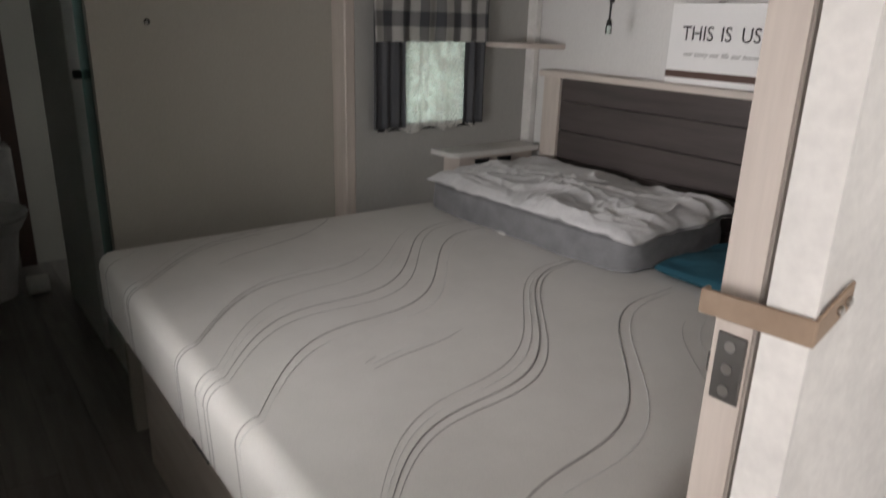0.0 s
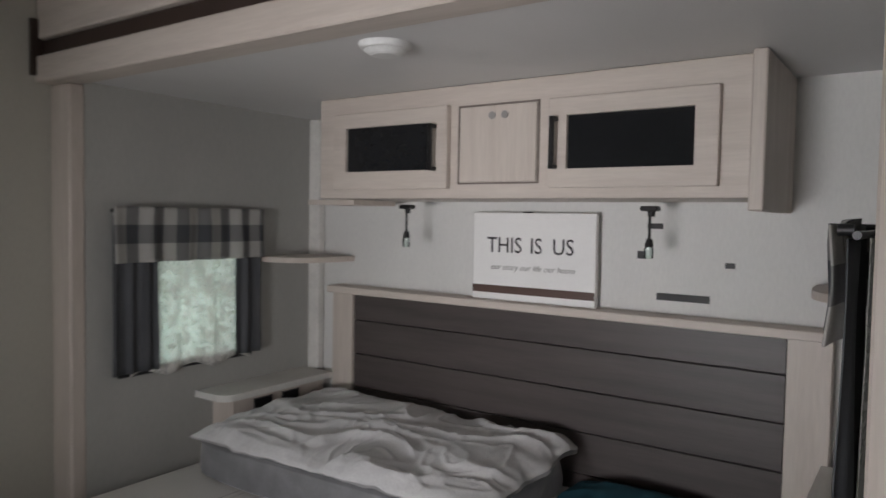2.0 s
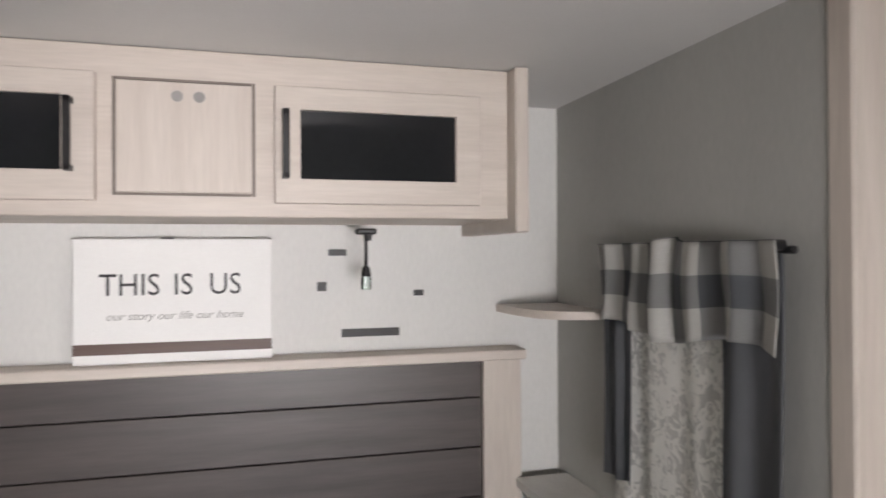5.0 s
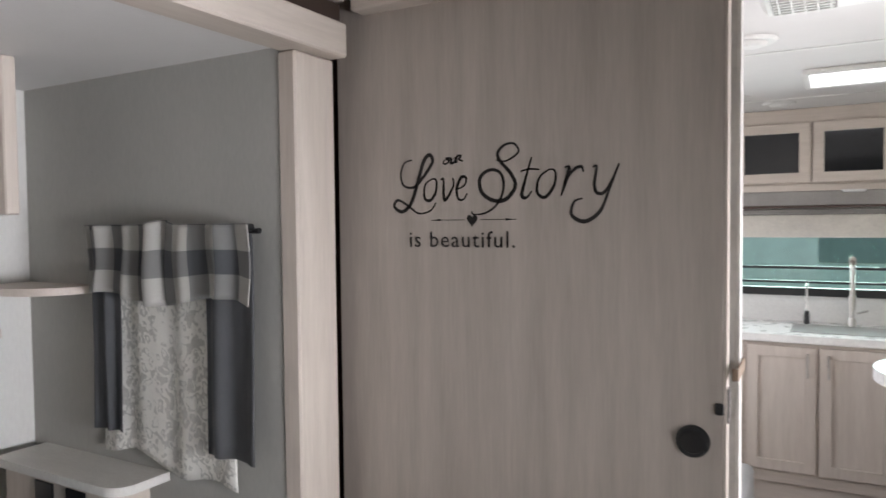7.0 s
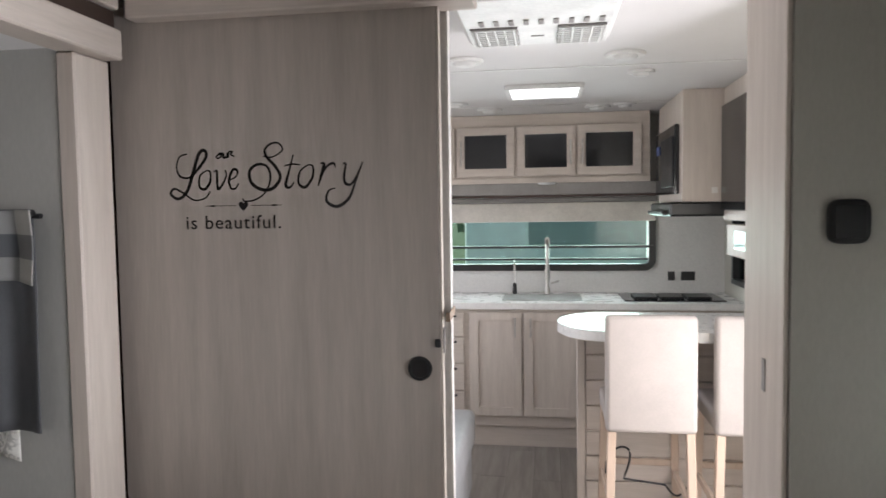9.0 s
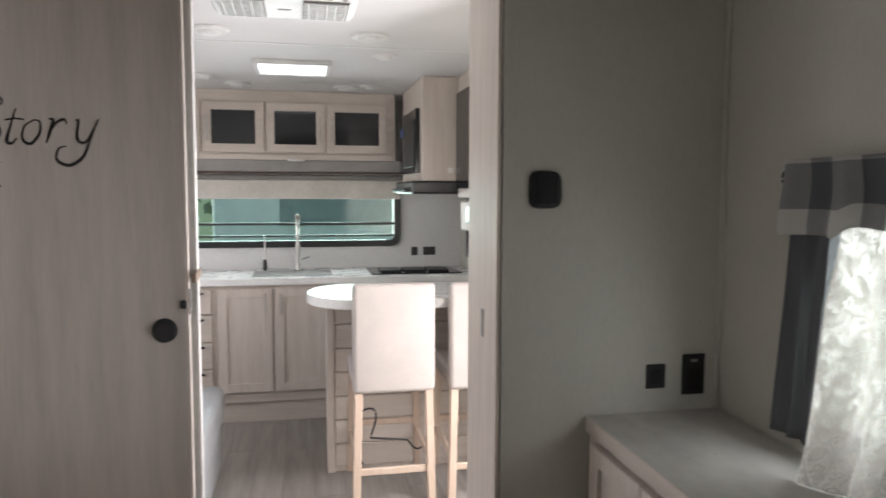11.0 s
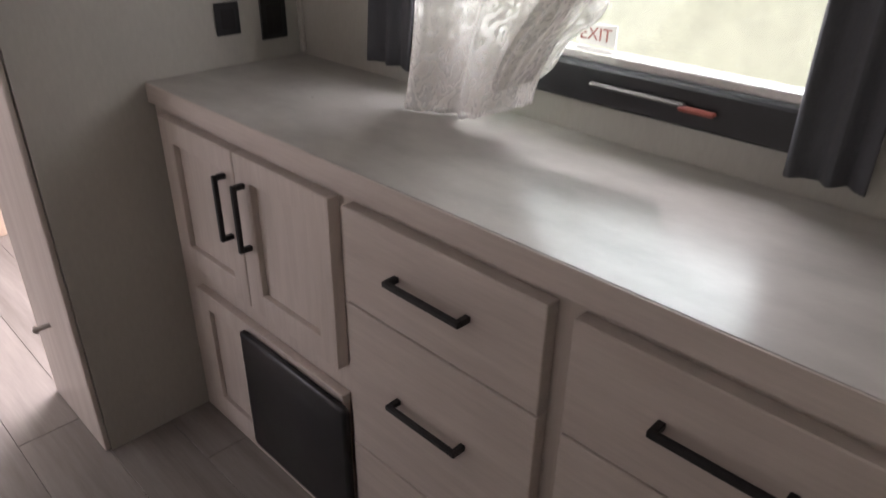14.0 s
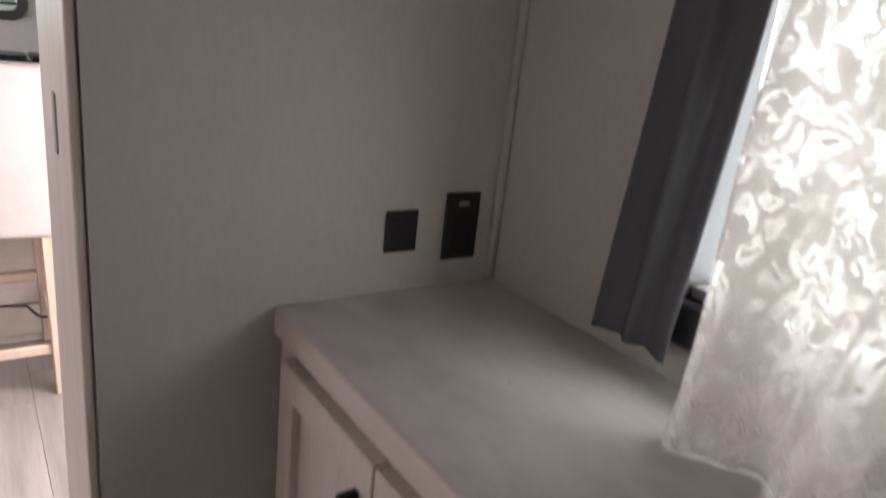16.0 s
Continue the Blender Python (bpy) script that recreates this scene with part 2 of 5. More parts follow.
def lace(name, lo, hi, thin=0.45):
    """Thin cotton lace: a floral net with holes and a milky, see-through ground."""
    m = bpy.data.materials.new(name)
    m.use_nodes = True
    n, l = m.node_tree.nodes, m.node_tree.links
    n.remove(n["Principled BSDF"])
    tc = n.new("ShaderNodeTexCoord")
    wob = n.new("ShaderNodeTexNoise")
    wob.inputs["Scale"].default_value, wob.inputs["Detail"].default_value = 34, 2
    l.new(tc.outputs["UV"], wob.inputs["Vector"])
    off = n.new("ShaderNodeVectorMath")
    off.operation = "MULTIPLY_ADD"
    off.inputs[1].default_value = (0.045, 0.045, 0.045)
    l.new(wob.outputs["Color"], off.inputs[0])
    l.new(tc.outputs["UV"], off.inputs[2])
    vo = n.new("ShaderNodeTexVoronoi")
    vo.feature = "SMOOTH_F1"
    vo.inputs["Scale"].default_value = 36
    l.new(off.outputs[0], vo.inputs["Vector"])
    wave = n.new("ShaderNodeMath")
    wave.operation = "SINE"
    mul = n.new("ShaderNodeMath")
    mul.operation = "MULTIPLY"
    mul.inputs[1].default_value = 19.0
    l.new(vo.outputs["Distance"], mul.inputs[0])
    l.new(mul.outputs[0], wave.inputs[0])
    big = n.new("ShaderNodeTexNoise")
    big.inputs["Scale"].default_value, big.inputs["Detail"].default_value = 17, 4
    l.new(off.outputs[0], big.inputs["Vector"])
    net = n.new("ShaderNodeTexVoronoi")
    net.feature = "DISTANCE_TO_EDGE"
    net.inputs["Scale"].default_value = 260
    l.new(tc.outputs["UV"], net.inputs["Vector"])
    s = n.new("ShaderNodeMath")
    s.operation = "MULTIPLY_ADD"
    s.inputs[1].default_value = 0.22
    l.new(wave.outputs[0], s.inputs[0])
    l.new(big.outputs["Fac"], s.inputs[2])
    r = n.new("ShaderNodeMapRange")
    r.inputs["From Min"].default_value, r.inputs["From Max"].default_value = 0.36, 0.48
    r.inputs["To Min"].default_value, r.inputs["To Max"].default_value = lo, hi
    l.new(s.outputs[0], r.inputs["Value"])
    rn = n.new("ShaderNodeMapRange")
    rn.inputs["From Min"].default_value, rn.inputs["From Max"].default_value = 0.02, 0.12
    rn.inputs["To Min"].default_value, rn.inputs["To Max"].default_value = 0.14, 0.0
    l.new(net.outputs["Distance"], rn.inputs["Value"])
    add = n.new("ShaderNodeMath")
    add.use_clamp = True
    l.new(r.outputs[0], add.inputs[0])
    l.new(rn.outputs[0], add.inputs[1])
    d, tl, t = n.new("ShaderNodeBsdfDiffuse"), n.new("ShaderNodeBsdfTranslucent"), n.new("ShaderNodeBsdfTransparent")
    d.inputs[0].default_value = tl.inputs[0].default_value = (0.86, 0.85, 0.81, 1)
    cloth, mix = n.new("ShaderNodeMixShader"), n.new("ShaderNodeMixShader")
    cloth.inputs[0].default_value = thin
    l.new(d.outputs[0], cloth.inputs[1])
    l.new(tl.outputs[0], cloth.inputs[2])
    l.new(add.outputs[0], mix.inputs[0])
    l.new(t.outputs[0], mix.inputs[1])
    l.new(cloth.outputs[0], mix.inputs[2])
    l.new(mix.outputs[0], n["Material Output"].inputs[0])
    return m


M["lace"] = lace("cotton_lace", 0.58, 0.96, 0.22)
M["lace_double"] = lace("cotton_lace_doubled", 0.64, 0.985, 0.27)


def plaid(name):
    """Buffalo check woven cotton, from the cloth's own UVs in metres."""
    m = bpy.data.materials.new(name)
    m.use_nodes = True
    n, l = m.node_tree.nodes, m.node_tree.links
    b = n["Principled BSDF"]
    b.inputs["Roughness"].default_value = 0.9
    tc, sep = n.new("ShaderNodeTexCoord"), n.new("ShaderNodeSeparateXYZ")
    l.new(tc.outputs["UV"], sep.inputs[0])
    bands = []
    for axis, wide in (("X", 0.115), ("Y", 0.108)):
        a = n.new("ShaderNodeMath")
        a.operation, a.inputs[1].default_value = "DIVIDE", wide
        l.new(sep.outputs[axis], a.inputs[0])
        f = n.new("ShaderNodeMath")
        f.operation = "FRACT"
        l.new(a.outputs[0], f.inputs[0])
        g = n.new("ShaderNodeMath")
        g.operation, g.inputs[1].default_value = "GREATER_THAN", 0.5
        l.new(f.outputs[0], g.inputs[0])
        bands.append(g)
    add = n.new("ShaderNodeMath")
    l.new(bands[0].outputs[0], add.inputs[0])
    l.new(bands[1].outputs[0], add.inputs[1])
    ramp = n.new("ShaderNodeValToRGB")
    ramp.color_ramp.interpolation = "CONSTANT"
    ramp.color_ramp.elements[0].color = (0.56, 0.55, 0.52, 1)
    ramp.color_ramp.elements[1].position, ramp.color_ramp.elements[1].color = 0.34, (0.265, 0.265, 0.26, 1)
    e = ramp.color_ramp.elements.new(0.75)
    e.color = (0.10, 0.106, 0.115, 1)
    half = n.new("ShaderNodeMath")
    half.operation, half.inputs[1].default_value = "MULTIPLY", 0.5
    l.new(add.outputs[0], half.inputs[0])
    l.new(half.outputs[0], ramp.inputs[0])
    no = n.new("ShaderNodeTexNoise")
    no.inputs["Scale"].default_value = 500
    l.new(tc.outputs["UV"], no.inputs["Vector"])
    hs, mr = n.new("ShaderNodeHueSaturation"), n.new("ShaderNodeMapRange")
    mr.inputs["To Min"].default_value, mr.inputs["To Max"].default_value = 0.75, 1.25
    l.new(no.outputs["Fac"], mr.inputs["Value"])
    l.new(mr.outputs[0], hs.inputs["Value"])
    l.new(ramp.outputs[0], hs.inputs["Color"])
    l.new(hs.outputs[0], b.inputs["Base Color"])
    bp = n.new("ShaderNodeBump")
    bp.inputs["Strength"].default_value, bp.inputs["Distance"].default_value = 0.4, 0.001
    l.new(no.outputs["Fac"], bp.inputs["Height"])
    l.new(bp.outputs[0], b.inputs["Normal"])
    tl, mix = n.new("ShaderNodeBsdfTranslucent"), n.new("ShaderNodeMixShader")
    l.new(hs.outputs[0], tl.inputs[0])
    mix.inputs[0].default_value = 0.35
    l.new(b.outputs[0], mix.inputs[1])
    l.new(tl.outputs[0], mix.inputs[2])
    l.new(mix.outputs[0], n["Material Output"].inputs[0])
    return m


M["plaid"] = plaid("buffalo_check_cotton")


# ---- building helpers ----
def bx(bm, x0, y0, z0, x1, y1, z1, bevel=0.0, seg=1):
    """Adds a box with rounded edges to bm."""
    b = bmesh.new()
    bmesh.ops.create_cube(b, size=1)
    for v in b.verts:
        v.co = ((x0 + x1) / 2 + v.co.x * (x1 - x0), (y0 + y1) / 2 + v.co.y * (y1 - y0), (z0 + z1) / 2 + v.co.z * (z1 - z0))
    if bevel:
        bmesh.ops.bevel(b, geom=b.edges[:], offset=bevel, segments=seg, affect="EDGES", profile=0.5)
    join(bm, b)
    return bm


def join(bm, b, m=None):
    if m:
        b.transform(m)
    me = bpy.data.meshes.new("tmp")
    b.to_mesh(me)
    bm.from_mesh(me)
    bpy.data.meshes.remove(me)
    b.free()


def cyl(bm, centre, r0, r1, h, axis="z", seg=20, bevel=0.0):
    """Adds a cone or cylinder of length h centred at centre along axis."""
    b = bmesh.new()
    bmesh.ops.create_cone(b, cap_ends=True, segments=seg, radius1=r0, radius2=r1, depth=h)
    if bevel:
        bmesh.ops.bevel(b, geom=[e for e in b.edges if len(e.link_faces) == 2 and any(len(f.verts) > 4 for f in e.link_faces)],
                        offset=bevel, segments=2, affect="EDGES")
    turn = {"z": Matrix(), "x": Matrix.Rotation(radians(90), 4, "Y"), "y": Matrix.Rotation(radians(-90), 4, "X")}[axis]
    join(bm, b, Matrix.Translation(centre) @ turn)
    return bm


def tube(bm, pts, r, seg=8):
    """Adds a round bar along a run of points."""
    pts = [Vector(p) for p in pts]
    rings = []
    for i, p in enumerate(pts):
        d = (pts[min(i + 1, len(pts) - 1)] - pts[max(i - 1, 0)]).normalized()
        u = d.orthogonal().normalized() if abs(d.z) > 0.95 else d.cross(Vector((0, 0, 1))).normalized()
        w = d.cross(u)
        rings.append([bm.verts.new(p + r * (math.cos(a) * u + math.sin(a) * w)) for a in np.linspace(0, 2 * math.pi, seg, endpoint=False)])
    for a, b in zip(rings, rings[1:]):
        for i in range(seg):
            bm.faces.new((a[i], a[(i + 1) % seg], b[(i + 1) % seg], b[i]))
    bm.faces.new(rings[0][::-1])
    bm.faces.new(rings[-1])
    return bm


def grid(bm, f, nu, nv, uv=None):
    """Adds a sheet with f(u, v) -> place, and UVs from uv(u, v)."""
    vs = [[bm.verts.new(f(i / nu, j / nv)) for i in range(nu + 1)] for j in range(nv + 1)]
    lay = bm.loops.layers.uv.verify() if uv else None
    for j in range(nv):
        for i in range(nu):
            face = bm.faces.new((vs[j][i], vs[j][i + 1], vs[j + 1][i + 1], vs[j + 1][i]))
            if uv:
                for lp, (a, b) in zip(face.loops, ((i, j), (i + 1, j), (i + 1, j + 1), (i, j + 1))):
                    lp[lay].uv = uv(a / nu, b / nv)
    return bm


def mesh_object(name, bm, mat, smooth=True):
    bmesh.ops.recalc_face_normals(bm, faces=bm.faces[:])
    me = bpy.data.meshes.new(name)
    bm.to_mesh(me)
    bm.free()
    for m in mat if isinstance(mat, (list, tuple)) else [mat]:
        me.materials.append(m)
    if smooth:
        me.shade_smooth()
        me.set_sharp_from_angle(angle=radians(35))
    return new(name, me)


def thing(name, base, label, category, group=""):
    ob = new(name)
    ob.empty_display_size = 0.05
    ob.location = base
    return tagged(ob, label, category, group)


def origin(ob):
    v = Vector((0, 0, 0))
    while ob:
        v += ob.location
        ob = ob.parent
    return v


def part(name, bm, mat, parent, label="", smooth=True):
    """Links bm, given in world metres, as one mesh under its thing or part."""
    bm.transform(Matrix.Translation(-origin(parent)))
    ob = mesh_object(name, bm, mat, smooth)
    ob.parent = parent
    return tagged(ob, label)


def solo(name, bm, mat, label, category="", group="", kind="", base=None, smooth=True):
    """A thing or piece of the setting that is a single mesh."""
    if base is not None:
        bm.transform(Matrix.Translation(-Vector(base)))
    ob = mesh_object(name, bm, mat, smooth)
    if base is not None:
        ob.location = base
    return tagged(ob, label, category, group, kind)


def B(*a, **k):
    return bx(bmesh.new(), *a, **k)


def rect_frame(bm, place, o, i, p0, p1, bevel=0.0015):
    """A one-piece rectangular frame: outer o and inner i as (a0, b0, a1, b1), from p0 to p1 deep; place(a, b, p) -> point."""
    b = bmesh.new()
    rings = [[b.verts.new(place(a, c, p)) for a, c in ((r[0], r[1]), (r[2], r[1]), (r[2], r[3]), (r[0], r[3]))] for r, p in ((o, p0), (i, p0), (i, p1), (o, p1))]
    for m, n in ((0, 1), (1, 2), (2, 3), (3, 0)):
        for k in range(4):
            b.faces.new((rings[m][k], rings[m][(k + 1) % 4], rings[n][(k + 1) % 4], rings[n][k]))
    bmesh.ops.recalc_face_normals(b, faces=b.faces[:])
    sharp = [e for e in b.edges if len(e.link_faces) == 2 and e.calc_face_angle(0) > 0.5]
    bmesh.ops.bevel(b, geom=sharp, offset=bevel, segments=1, affect="EDGES")
    join(bm, b)
    return bm


def wall_with_hole(plane, lo, hi, a0, a1, z0, z1, holes):
    """A wall slab from lo to hi across, a0..a1 along, with square holes (b0, b1, c0, c1)."""
    bm = bmesh.new()
    cuts = sorted({a0, a1, *[h[0] for h in holes], *[h[1] for h in holes]})
    for s, e in zip(cuts, cuts[1:]):
        zs = [(z0, z1)]
        for h in holes:
            if h[0] <= s and e <= h[1]:
                zs = [(z0, h[2]), (h[3], z1)]
        for c, d in zs:
            if plane == "x":
                bx(bm, lo, s, c, hi, e, d)
            else:
                bx(bm, s, lo, c, e, hi, d)
    bmesh.ops.remove_doubles(bm, verts=bm.verts[:], dist=1e-5)
    inner = [f for f in bm.faces if any(g is not f and (g.calc_center_median() - f.calc_center_median()).length < 1e-5 for e in f.edges for g in e.link_faces)]
    bmesh.ops.delete(bm, geom=inner, context="FACES")
    return bm


# ---- the large structure ----
XC, CEIL = -0.82, 2.10
solo("floor", B(-0.95, -3.1, -0.06, 2.4, 4.8, -0.004), M["joint"], "vinyl plank floor base", kind="structure")
solo("ceiling", B(-0.95, -3.1, CEIL, 1.42, 4.8, CEIL + 0.06), M["ceiling"], "white panelled ceiling", kind="structure")
solo("ceiling_slide_out", B(1.402, 0.40, 1.860, 2.36, 2.36, 1.915), M["ceiling"], "lower white ceiling over the bed", kind="structure")
solo("wall_window", wall_with_hole("x", XC - 0.06, XC, -3.1, 4.8, 0, CEIL, [(0.62, 1.40, 0.94, 1.42), (-2.75, -2.2, 1.02, 1.45), (-0.90, -0.22, 0.05, 1.92)]), M["wall"],
     "pale linen-pattern outer wall with a window over the dresser", kind="structure")
solo("wall_partition", B(XC + 0.002, -0.09, 0, -0.186, 0.23, CEIL), M["wall"], "linen-pattern partition wall beside the doorway", kind="structure")
solo("wall_door_side", B(0.575, 0.205, 0, 2.3, 0.237, CEIL), M["paint"], "painted partition wall behind the sliding door", kind="structure")
solo("wall_hooks", B(0.545, 2.40, 0, 1.415, 2.44, CEIL), M["wall"], "linen-pattern closet wall with small hooks", kind="structure")
# side walls take the shaded board colour, the headboard wall the lit one
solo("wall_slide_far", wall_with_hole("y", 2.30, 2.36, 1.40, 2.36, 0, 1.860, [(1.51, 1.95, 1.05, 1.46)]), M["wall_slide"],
     "slide-out side wall with a window, shade in its colour", kind="structure")
solo("wall_slide_near", B(1.40, 0.40, 0, 2.36, 0.455, 1.860), M["wall_slide"], "slide-out side wall, shade in its colour", kind="structure")
solo("wall_headboard", B(2.27, 0.455, 0, 2.36, 2.30, 1.860), M["wall_head"], "wall behind the headboard, window light in its colour", kind="structure")
solo("wall_kitchen_end", wall_with_hole("y", -3.1, -3.0, -0.82, 2.3, 0, CEIL, [(-0.33, 1.05, 1.10, 1.53)]), M["wall_kitchen"],
     "white kitchen end wall with a wide window", kind="structure")
solo("wall_kitchen_side", wall_with_hole("x", 2.3, 2.36, -3.1, 0.235, 0, CEIL, [(-2.3, -0.7, 0.9, 1.75)]), M["wall_kitchen"], "white living-side wall", kind="structure")
solo("wall_bath_end", B(-0.88, 4.55, 0, 1.5, 4.6, CEIL), M["wall"], "linen-pattern bathroom end wall", kind="structure")
solo("wall_bath_side", B(1.42, 2.44, 0, 1.48, 4.55, CEIL), M["wall_kitchen"], "white shower wall", kind="structure")
solo("ceiling_living", B(1.42, -3.1, CEIL, 2.36, 0.235, CEIL + 0.06), M["ceiling"], "white ceiling", kind="structure")

# corner trims and frame of the slide-out opening
for nm, a in (("trim_post_near", (1.355, 0.335, 0, 1.40, 0.458, 1.850)), ("trim_post_far", (1.358, 2.298, 0, 1.40, 2.398, 1.850))):
    solo(nm, B(*a, bevel=0.004), M["wood_z"], "whitewashed wooden post of the slide-out opening", kind="structure")
solo("trim_corner_far", B(2.235, 2.245, 0.6, 2.268, 2.299, 1.858, bevel=0.004), M["paint"], "white corner strip", kind="structure")
solo("trim_corner_dresser", B(XC + 0.001, 0.231, 0.85, XC + 0.012, 0.243, CEIL, bevel=0.002), M["wall"], "thin corner bead", kind="structure")
solo("trim_jamb", B(-0.184, -0.088, 0, -0.172, 0.224, CEIL, bevel=0.002), M["wood_z"], "whitewashed doorway jamb", kind="structure")
solo("trim_wall_bead", B(0.570, 0.203, 0, 0.5745, 0.239, CEIL), M["paint"], "white wall end", kind="structure")

beam = thing("slide_out_beam", (1.36, 1.37, 1.85), "whitewashed wooden beam with a dark strip above the bed", "beam")
part("lower_board", B(1.318, 0.335, 1.852, 1.40, 2.398, 1.922, bevel=0.004), M["wood_y"], beam)
part("dark_strip", B(1.335, 0.335, 1.924, 1.40, 2.398, 1.966, bevel=0.003), M["dark_strip"], beam, "dark brown inset strip")
part("upper_board", B(1.323, 0.335, 1.968, 1.40, 2.398, CEIL - 0.002, bevel=0.003), M["wood_y"], beam)
part("end_cap", B(1.305, 2.386, 1.870, 1.334, 2.399, 2.02), M["dark_strip"], beam, "dark brown end cap")
solo("door_valance", B(0.50, 0.238, 1.950, 1.315, 0.33, 2.06, bevel=0.004), M["wood_x"], "whitewashed valance over the sliding door track", "valance",
     base=(0.9, 0.28, 1.945))

# added fillers that stop light leaking through; dark colour stands in for gap shade
solo("trim_gap_closer", B(1.405, 0.238, 0, 1.43, 0.399, CEIL), M["brown"], "added filler, dark as the shaded gap behind the sliding door", kind="structure")
solo("trim_far_gap_closer", B(1.405, 2.362, 0, 1.425, 2.399, CEIL), M["brown"], "added filler, dark as the shaded gap beside the closet wall", kind="structure")

# ---- window over the dresser ----
win = thing("window_1", (XC, 1.01, 0.9), "black-framed sliding window over the dresser", "window")
tagged(win, kind="structure")
fr = bmesh.new()
for a in ((0.585, 0.905, 1.435, 0.965), (0.585, 1.40, 1.435, 1.45), (0.585, 0.965, 0.635, 1.40), (1.385, 0.965, 1.435, 1.40)):
    bx(fr, XC - 0.05, a[0], a[1], XC + 0.022, a[2], a[3], bevel=0.004)
part("window_frame", fr, M["plastic"], win)
part("window_track", B(XC - 0.03, 0.635, 0.967, XC + 0.006, 1.385, 0.982, bevel=0.002), M["nickel"], win)
g = part("window_pane", B(XC - 0.042, 0.636, 0.966, XC - 0.038, 1.384, 1.399), M["glass"], win)
g.visible_shadow = False
lt = part("window_latch", B(XC + 0.023, 1.05, 0.936, XC + 0.034, 1.215, 0.943, bevel=0.003), M["steel"], win)
part("release_tab", B(XC + 0.023, 1.205, 0.931, XC + 0.036, 1.262, 0.939, bevel=0.003), M["red"], win, "red release tab")
part("escape_label", B(XC - 0.036, 0.974, 0.984, XC - 0.034, 1.050, 1.019), M["paint"], win, "white label with red lettering")
# ---- window beside the bed ----
winA = thing("window_2", (1.73, 2.30, 1.03), "small black-framed window beside the bed", "window")
tagged(winA, kind="structure")
fr = bmesh.new()
for a in ((1.49, 1.03, 1.97, 1.06), (1.49, 1.45, 1.97, 1.48), (1.49, 1.06, 1.52, 1.45), (1.94, 1.06, 1.97, 1.45)):
    bx(fr, a[0], 2.292, a[1], a[2], 2.345, a[3], bevel=0.003)
part("window_frame", fr, M["plastic"], winA)
g = part("window_pane", B(1.521, 2.334, 1.061, 1.939, 2.338, 1.449), M["glass"], winA)
g.visible_shadow = False
part("mid_rail", B(1.521, 2.326, 1.27, 1.939, 2.333, 1.285), M["nickel"], winA)


# ---- curtains ----
def pleat(u, n, d, seed):
    return d * math.sin(2 * math.pi * n * u + seed) + 0.4 * d * math.sin(2 * math.pi * (1.7 * n) * u + 2.1 * seed)


def hang(axis, wall, sign, a0, a1, z0, z1, n, d, seed, uvw=1.0, uvv=1.0, uv0=0.0, gather=0.0, sag=0.0, nu=70, nv=16, gap=0.02, flare=0.0, low=None, slant=0.0, pinch=0.0):
    """A hanging cloth in front of a wall plane; low(u) lifts or drops its lower hem."""
    def f(u, v):
        mid = (a0 + a1) / 2
        w = 1 + flare * (1 - v)
        a = mid + (a0 + (a1 - a0) * u - mid) * w
        a += slant * v
        bottom = z0 + (low(u) if low else 0)
        z = bottom + (z1 - bottom) * v
        z += gather * math.sin(9 * u + seed) * (1 - v) - sag * math.sin(math.pi * u) * v
        off = gap + d * 1.6 + pleat(u, n, d, seed) * (1 - 0.35 * v) + 0.3 * d * math.sin(5 * v + 7 * u + seed)
        off += pinch * (math.exp(-((u - 0.43) / 0.035) ** 2) + math.exp(-((u - 0.55) / 0.04) ** 2) - 0.9 * math.exp(-((u - 0.49) / 0.02) ** 2))
        z += 0.5 * pinch * v * math.exp(-((u - 0.49) / 0.06) ** 2)
        p = wall + sign * max(off, 0.006)
        return (a, p, z) if axis == "y" else (p, a, z)
    return grid(bmesh.new(), f, nu, nv, lambda u, v: (u * (a1 - a0) * uvw, v * (z1 - z0) * uvv + uv0))


def cloth(name, bm, mat, parent, label="", thick=0.0025):
    bm.transform(Matrix.Translation(-origin(parent)))
    ob = mesh_object(name, bm, mat)
    ob.parent = parent
    s = ob.modifiers.new("thickness", "SOLIDIFY")
    s.thickness, s.offset = thick, 0
    return tagged(ob, label)


def rod(parent, p0, p1, r=0.006):
    part("curtain_rod", tube(bmesh.new(), [p0, p1], r), M["plastic"], parent, "thin black rod")


ca = thing("window_curtain", (1.72, 2.29, 1.04), "charcoal curtains with a grey buffalo-check valance beside the bed", "curtain", "curtains")
rod(ca, (1.46, 2.272, 1.512), (1.99, 2.272, 1.512))
cloth("valance", hang("y", 2.30, -1, 1.455, 1.985, 1.365, 1.525, 5, 0.008, 1.0, 1.45, gap=0.03), M["plaid"], ca, "grey and white buffalo-check valance")
cloth("side_panel", hang("y", 2.30, -1, 1.462, 1.60, 1.045, 1.50, 3, 0.006, 0.4, 1.3, flare=0.05, gap=0.018, nu=40), M["curtain"], ca, "charcoal side panel")
cloth("side_panel", hang("y", 2.30, -1, 1.885, 1.985, 1.045, 1.50, 2, 0.006, 2.4, 1.3, gap=0.018, nu=40), M["curtain"], ca, "charcoal side panel")
cloth("lace_panel", hang("y", 2.30, -1, 1.52, 1.95, 1.03, 1.46, 6, 0.002, 1.7, 1.2, gap=0.010, low=lambda u: 0.012 * math.sin(16 * u)), M["lace"], ca, "white lace panel", 0.0006)

